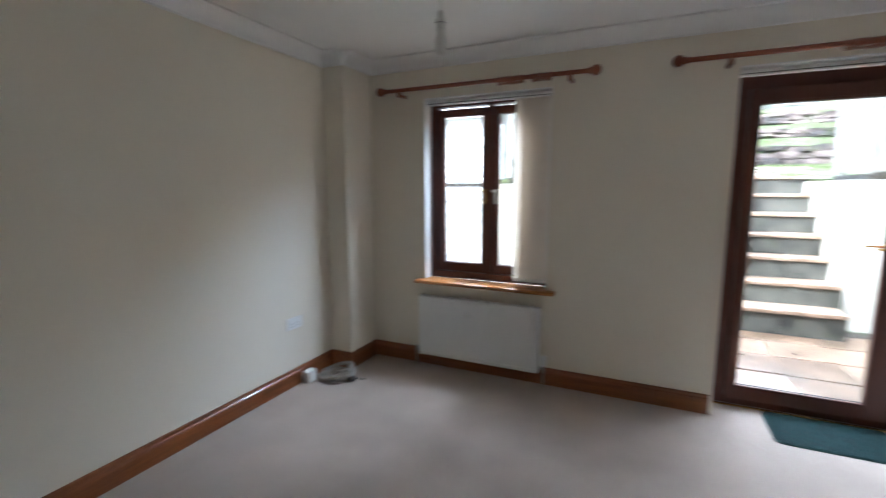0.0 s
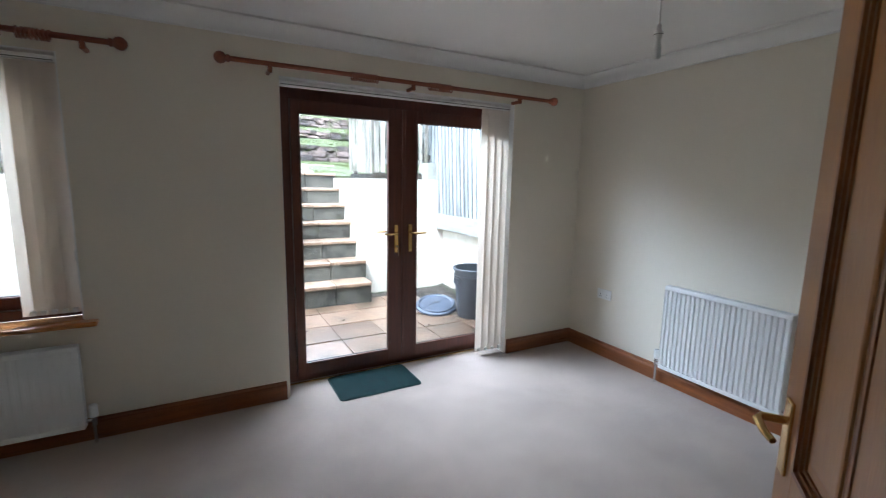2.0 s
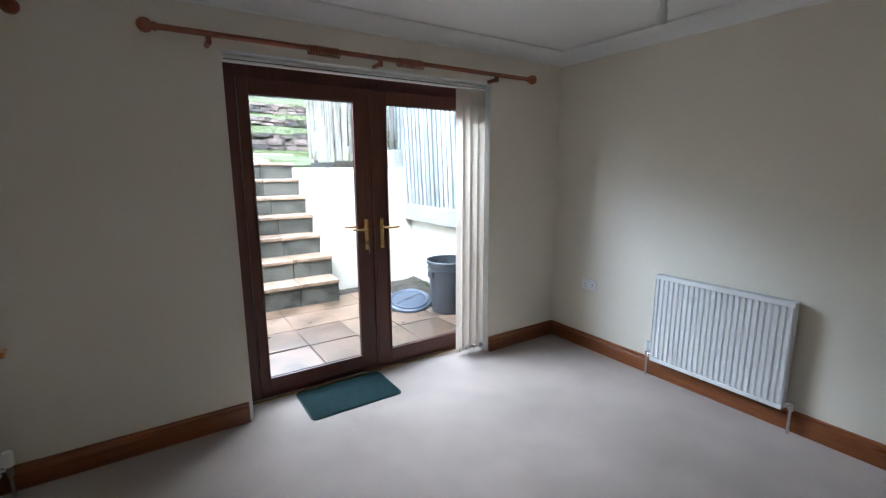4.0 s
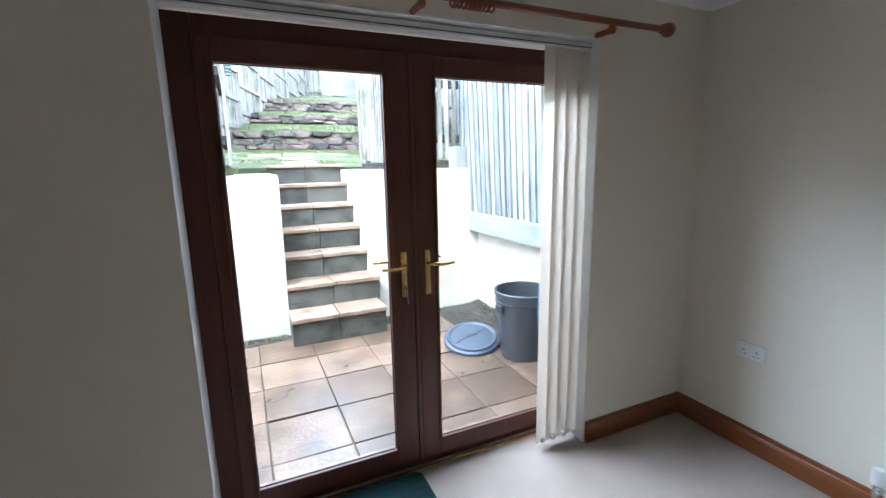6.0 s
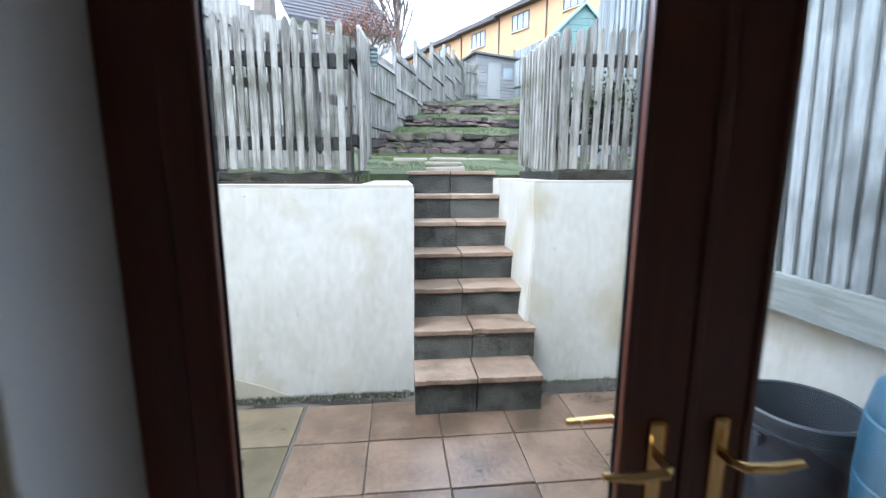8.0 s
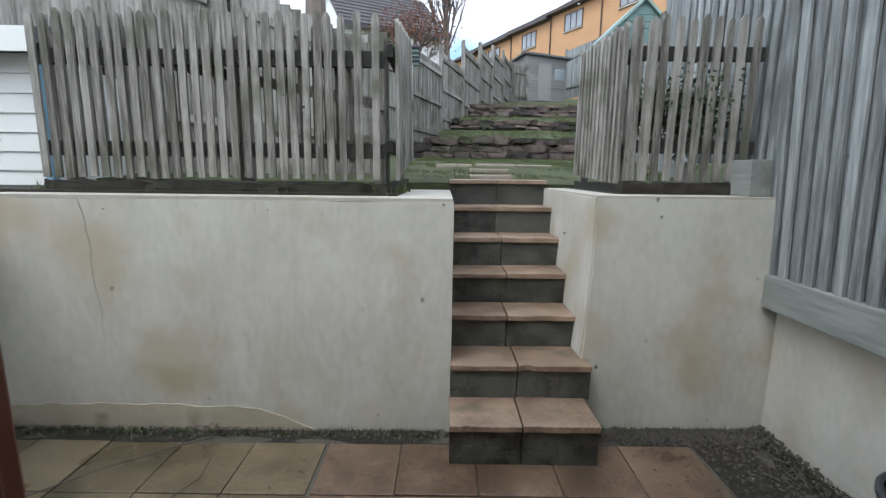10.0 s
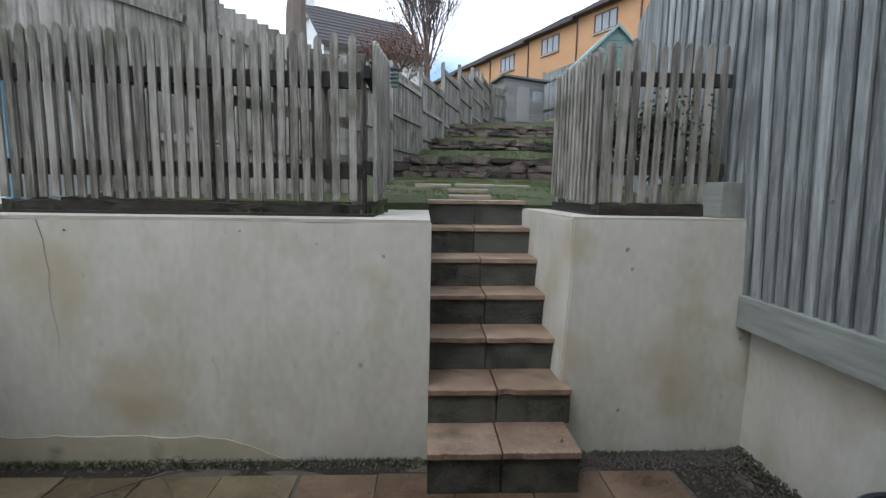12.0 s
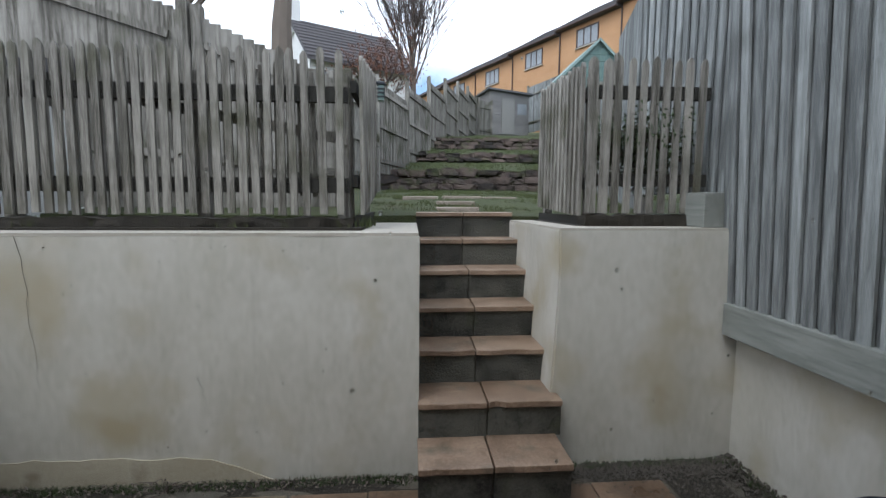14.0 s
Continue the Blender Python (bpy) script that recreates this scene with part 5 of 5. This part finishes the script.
def vase_tree(at, fork, reach, limbs, seed, label):
    """A short trunk that divides into many upright, ever finer shoots."""
    rg = random.Random(seed)
    t = thing("tree", at, label, "tree")
    tr, tw = bmesh.new(), bmesh.new()
    base = Vector(at)
    head = base + Vector((0, 0, fork))
    tube(tr, [base, base + Vector((0.03, 0, fork * 0.5)), head], [0.17, 0.14, 0.13], 9, caps=False)

    def shoot(p, d, length, r, depth):
        pts, e = [p], d
        for k in range(5):
            e = (e + Vector((rg.gauss(0, 0.07), rg.gauss(0, 0.07), 0.05))).normalized()
            pts.append(pts[-1] + e * length / 5)
        tube(tr if depth == 0 else tw, pts, [max(0.008, r * (1 - 0.15 * k)) for k in range(6)], 6 if depth == 0 else 3, caps=False)
        if depth == 3:
            return
        for k in range((8, 5, 3)[depth]):
            f = rg.uniform(0.15, 0.98) * 5
            q = pts[int(f)].lerp(pts[min(5, int(f) + 1)], f - int(f))
            az, w = rg.uniform(0, 6.283), rg.uniform(0.22, 0.52)
            shoot(q, (e + w * Vector((math.cos(az), math.sin(az), 0.1))).normalized(), length * rg.uniform(0.42, 0.66), r * 0.42, depth + 1)

    for k in range(limbs):
        az = 6.283 * (k + rg.uniform(-0.3, 0.3)) / limbs
        w = rg.uniform(0.12, 0.80)
        shoot(head - Vector((0, 0, rg.uniform(0, 0.35 * fork))), Vector((w * math.cos(az), w * math.sin(az), 1)).normalized(), reach * rg.uniform(0.75, 1.1), 0.05, 0)
    part("trunk", tr, BARK, t, smooth=True)
    part("crown", tw, TWIG, t, "fine bare twigs")


vase_tree((1.75, 25.0, 4.8), 3.2, 4.6, 13, 11, "bare leafless winter tree with fine upright twigs")
tree((-2.72, 18.5, 3.3), 9.0, 0.46, 0.62, 3, 0.55, 0.5, 5, "thick trunked tree with ivy leaves", BARK, LEAF, 900, 0.09, (-0.03, 0), 0.9)
tree((-4.9, 19.5, 3.5), 9.0, 0.20, 0.55, 3, 0.5, 0.5, 8, "slim trunked tree behind the fence", BARK, LEAF, 700, 0.09, (-0.25, 0), 0.85)
tree((0.45, 22.0, 4.3), 3.7, 0.07, 0.5, 3, 0.6, 0.5, 21, "russet leaved shrub behind the fence", TWIG, RUST, 1600, 0.06)
tree((-0.3, 20.5, 4.0), 2.4, 0.06, 0.5, 3, 0.6, 0.5, 23, "evergreen shrub behind the fence", TWIG, LEAF, 900, 0.06)

tree((3.46, 6.98, 1.50), 0.85, 0.022, 0.5, 3, 0.6, 0.3, 31, "low dark evergreen shrub behind the short pickets", TWIG, LEAF, 2600, 0.020)

# ---------------------------------------------------------------- things on the patio
t = thing("dustbin", (3.50, 4.72, PZ), "open dark grey plastic dustbin without its lid", "dustbin")
bm = bmesh.new()
lathe(bm, [(0.001, 0.0), (0.178, 0.0), (0.186, 0.012), (0.228, 0.555), (0.222, 0.555), (0.180, 0.02), (0.001, 0.02)], (3.50, 4.72, PZ), 40)
body = part("body", bm, BIN, t, smooth=True)
bm = bmesh.new()
lathe(bm, [(0.226, 0.475), (0.240, 0.475), (0.240, 0.490), (0.230, 0.494), (0.230, 0.545), (0.248, 0.548), (0.250, 0.572), (0.240, 0.580), (0.226, 0.575), (0.224, 0.55)], (3.50, 4.72, PZ), 40)
part("rim", bm, BIN, t, smooth=True)
for s in (-1, 1):
    part("handle", B(3.50 + s * 0.236 - 0.012, 3.50 + s * 0.236 + 0.012, 4.67, 4.77, PZ + 0.40, PZ + 0.47, bevel=0.008), BIN, body)

t = thing("round_lid", (3.20, 5.08, PZ), "round blue-grey plastic cover lying on the slabs", "lid")
bm = bmesh.new()
lathe(bm, [(0.001, 0.050), (0.10, 0.047), (0.19, 0.036), (0.205, 0.046), (0.218, 0.046), (0.228, 0.030), (0.248, 0.022), (0.252, 0.002), (0.246, 0.0), (0.23, 0.016), (0.001, 0.03)], (3.20, 5.08, PZ), 44)
disc = part("disc", bm, LIDMAT, t, smooth=True)
bm = bmesh.new()
box(bm, 3.15, 3.25, 5.062, 5.098, PZ + 0.044, PZ + 0.054, 0.004)
part("grip", bm, BIN, disc, "recessed dark grip")
bm = bmesh.new()
for a in (0.2, 3.34):
    c, s = math.cos(a), math.sin(a)
    tube(bm, [(3.20 + 0.06 * c, 5.08 + 0.06 * s, PZ + 0.049), (3.20 + 0.185 * c, 5.08 + 0.185 * s, PZ + 0.038)], 0.004, 6)
part("rib", bm, BIN, disc)

t.matrix_basis = Matrix.Translation((3.20, 5.08, PZ + 0.055)) @ Matrix.Rotation(radians(13), 4, Vector((0.88, -0.48, 0)))

t = thing("water_butt", (3.58, 4.20, PZ), "tall blue plastic water butt with a tap", "water butt")
bm = bmesh.new()
prof = [(0.001, 0.0), (0.215, 0.0), (0.225, 0.02), (0.245, 0.28), (0.240, 0.288), (0.250, 0.30), (0.262, 0.50), (0.256, 0.508), (0.262, 0.52), (0.256, 0.74), (0.249, 0.748), (0.253, 0.76), (0.235, 0.86), (0.19, 0.915), (0.14, 0.93)]
lathe(bm, prof, (3.58, 4.20, PZ), 44)
body = part("barrel", bm, BUTT, t, smooth=True)
bm = bmesh.new()
lathe(bm, [(0.15, 0.925), (0.155, 0.935), (0.150, 0.955), (0.10, 0.965), (0.001, 0.967)], (3.58, 4.20, PZ), 36)
part("lid", bm, BUTT, t, smooth=True)
bm = bmesh.new()
tube(bm, [(3.355, 4.16, PZ + 0.13), (3.31, 4.15, PZ + 0.13), (3.30, 4.15, PZ + 0.10)], 0.012, 10)
box(bm, 3.315, 3.335, 4.125, 4.18, PZ + 0.142, PZ + 0.155, 0.003)
part("tap", bm, PLASTIC, body, "small grey tap")

# gravel in the corner
bm = bmesh.new()
grng = random.Random(3)
me = bpy.data.meshes.new("gravel")
verts, faces = [], []
for _ in range(5200):
    if grng.random() < 0.35:
        x, y = grng.uniform(2.66, 3.86), 6.16 - abs(grng.gauss(0, 0.10))
    else:
        y = grng.uniform(4.0, 6.15)
        x = 3.86 - abs(grng.gauss(0, 0.22 + 0.06 * (y - 4.0)))
        if x < 2.7:
            continue
    s = grng.uniform(0.004, 0.013)
    z = PZ - 0.012 + grng.uniform(0, 0.018) + max(0, 0.04 - 0.25 * (3.86 - x))
    o = len(verts)
    a = grng.uniform(0, 6.28)
    c_, s_ = math.cos(a), math.sin(a)
    for dx, dy, dz in ((s, 0, 0), (0, s, 0), (-s, 0, 0), (0, -s * 0.8, 0), (0, 0, s * 0.8), (0, 0, -s * 0.8)):
        verts.append((x + dx * c_ - dy * s_, y + dx * s_ + dy * c_, z + dz))
    for f in ((0, 1, 4), (1, 2, 4), (2, 3, 4), (3, 0, 4), (1, 0, 5), (2, 1, 5), (3, 2, 5), (0, 3, 5)):
        faces.append(tuple(o + i for i in f))
me.from_pydata(verts, [], faces)
me.materials.append(GRAVEL)
bm.free()
tagged(new("gravel", me), "loose grey gravel and grit along the wall", "gravel", kind="stuff")
bm = bmesh.new()
box(bm, 3.30, 3.88, 3.9, 6.17, PZ - 0.05, PZ - 0.008)
box(bm, -1.2, 3.30, 5.965, 6.13, PZ - 0.05, PZ - 0.010)
rough_up(bm, 0.014, 8, 16)
struct("soil_strip", bm, SOIL, "damp dark soil strip at the foot of the wall", "ground", True)

lrng = random.Random(31)
bm = bmesh.new()
for _ in range(900):
    x, y = lrng.uniform(-1.15, 1.72), 6.10 - abs(lrng.gauss(0, 0.07))
    s_ = lrng.uniform(0.004, 0.013)
    a = Euler((lrng.uniform(-0.5, 0.5), lrng.uniform(-0.5, 0.5), lrng.uniform(0, 6.28))).to_matrix()
    v = [bm.verts.new(Vector((x, y, PZ + 0.006 + lrng.uniform(0, 0.012))) + a @ Vector(q)) for q in ((-s_, 0, 0), (0, -s_ * 0.6, 0.002), (s_, 0, 0), (0, s_ * 0.6, 0.002))]
    bm.faces.new(v)
for _ in range(70):
    x, y = lrng.uniform(-1.0, 3.2), lrng.uniform(4.4, 5.95)
    s_ = lrng.uniform(0.006, 0.016)
    a = Euler((lrng.uniform(-0.3, 0.3), lrng.uniform(-0.3, 0.3), lrng.uniform(0, 6.28))).to_matrix()
    v = [bm.verts.new(Vector((x, y, PZ + 0.008)) + a @ Vector(q)) for q in ((-s_, 0, 0), (0, -s_ * 0.5, 0.003), (s_, 0, 0), (0, s_ * 0.5, 0.003))]
    bm.faces.new(v)
tagged(new("leaf_litter", mesh_of("leaf_litter", bm, BARK)), "dead leaves and grit on the slabs", "leaf litter", kind="stuff")

# moss tufts where the walls meet the ground
bm = bmesh.new()
rng = random.Random(6)
for _ in range(420):
    tuft(rng.uniform(-1.15, 1.73), 6.095 - abs(rng.gauss(0, 0.014)), PZ - 0.004, 5, 0.018 + 0.016 * rng.random())
for _ in range(140):
    tuft(rng.uniform(2.66, 3.85), 6.16 - abs(rng.gauss(0, 0.014)), PZ, 5, 0.022)
for _ in range(60):
    tuft(3.84 - abs(rng.gauss(0, 0.03)), rng.uniform(5.5, 6.15), PZ + 0.02, 4, 0.025)
tagged(new("moss", mesh_of("moss", bm, LEAF)), "dark moss and weeds at the foot of the walls", "moss", kind="stuff")

# dead stems lying on the slabs
t = thing("dead_stems", (0.1, 5.85, PZ), "thin dead bramble stems lying on the slabs", "stems")
bm = bmesh.new()
tube(bm, [(-0.55, 5.35, PZ + 0.02), (-0.2, 5.62, PZ + 0.05), (0.12, 5.85, PZ + 0.05), (0.25, 5.96, PZ + 0.03)], 0.004, 6)
for k in range(9):
    a = 0.3 + 0.33 * k
    tube(bm, [(0.25, 6.02, PZ), (0.25 + 0.08 * math.cos(a), 6.0 - 0.03 * math.sin(k), PZ + 0.07 * abs(math.sin(a)) + 0.02), (0.25 + 0.2 * math.cos(a), 5.98, PZ + 0.04 + 0.06 * abs(math.sin(a * 2)))], 0.0022, 5)
tube(bm, [(0.2, 5.9, PZ + 0.03), (0.34, 5.75, PZ + 0.03), (0.36, 5.6, PZ + 0.02), (0.28, 5.45, PZ + 0.01)], 0.003, 5)
part("stem", bm, TWIG, t)

# rain drops on the outside of the glass
bm = bmesh.new()
drng = random.Random(12)
for _ in range(130):
    x, z = drng.uniform(1.40, 2.02), drng.uniform(1.15, 1.9)
    s = drng.choice((0.0004, 0.0005, 0.0006, 0.0007, 0.0009, 0.0013))
    r = bmesh.ops.create_icosphere(bm, subdivisions=2, radius=s)
    for v in r["verts"]:
        v.co = Vector((x + v.co.x, 3.6857 + abs(v.co.y) * 0.5, z + v.co.z * 1.15))
drops = new("rain_drops", mesh_of("rain_drops", bm, DROP, True))
drops.visible_shadow = False
tagged(drops, "small rain drops on the outside of the glass", "rain drops", kind="stuff")

# paving slabs, each on its own
slab_shapes = []
for k in range(5):
    b = B(-0.2235, 0.2235, -0.2250, 0.2250, -0.035, 0.0, bevel=0.005)
    for v in b.verts:
        v.co += 0.0025 * noise.noise_vector(v.co * 9 + Vector((k * 5, 0, 0)))
    slab_shapes.append((mesh_of("paving_slab", b, SLAB), None))
buff_shapes = []
for k in range(3):
    b = B(-0.2235, 0.2235, -0.2250, 0.2250, -0.035, 0.0, bevel=0.005)
    for v in b.verts:
        v.co += 0.0025 * noise.noise_vector(v.co * 9 + Vector((k * 7, 3, 0)))
    buff_shapes.append(mesh_of("paving_slab", b, SLAB_B))
for i in range(-7, 6):
    for j in range(0, 5):
        x, y = 1.445 + 0.455 * i + 0.2275, 5.495 + 0.2375 - 0.458 * j
        if x > 3.35 and y > 5.2:
            continue
        if i < -1:
            x -= 0.02
        me = buff_shapes[(i * 3 + j) % 3] if i < -1 else slab_shapes[(i * 2 + j) % 5][0]
        piece("paving_slab", me, patio, (x, y, PZ + random.uniform(-0.004, 0.003)), (random.uniform(-0.006, 0.006), random.uniform(-0.006, 0.006), math.pi / 2 * random.randint(0, 3) + random.uniform(-0.006, 0.006)))
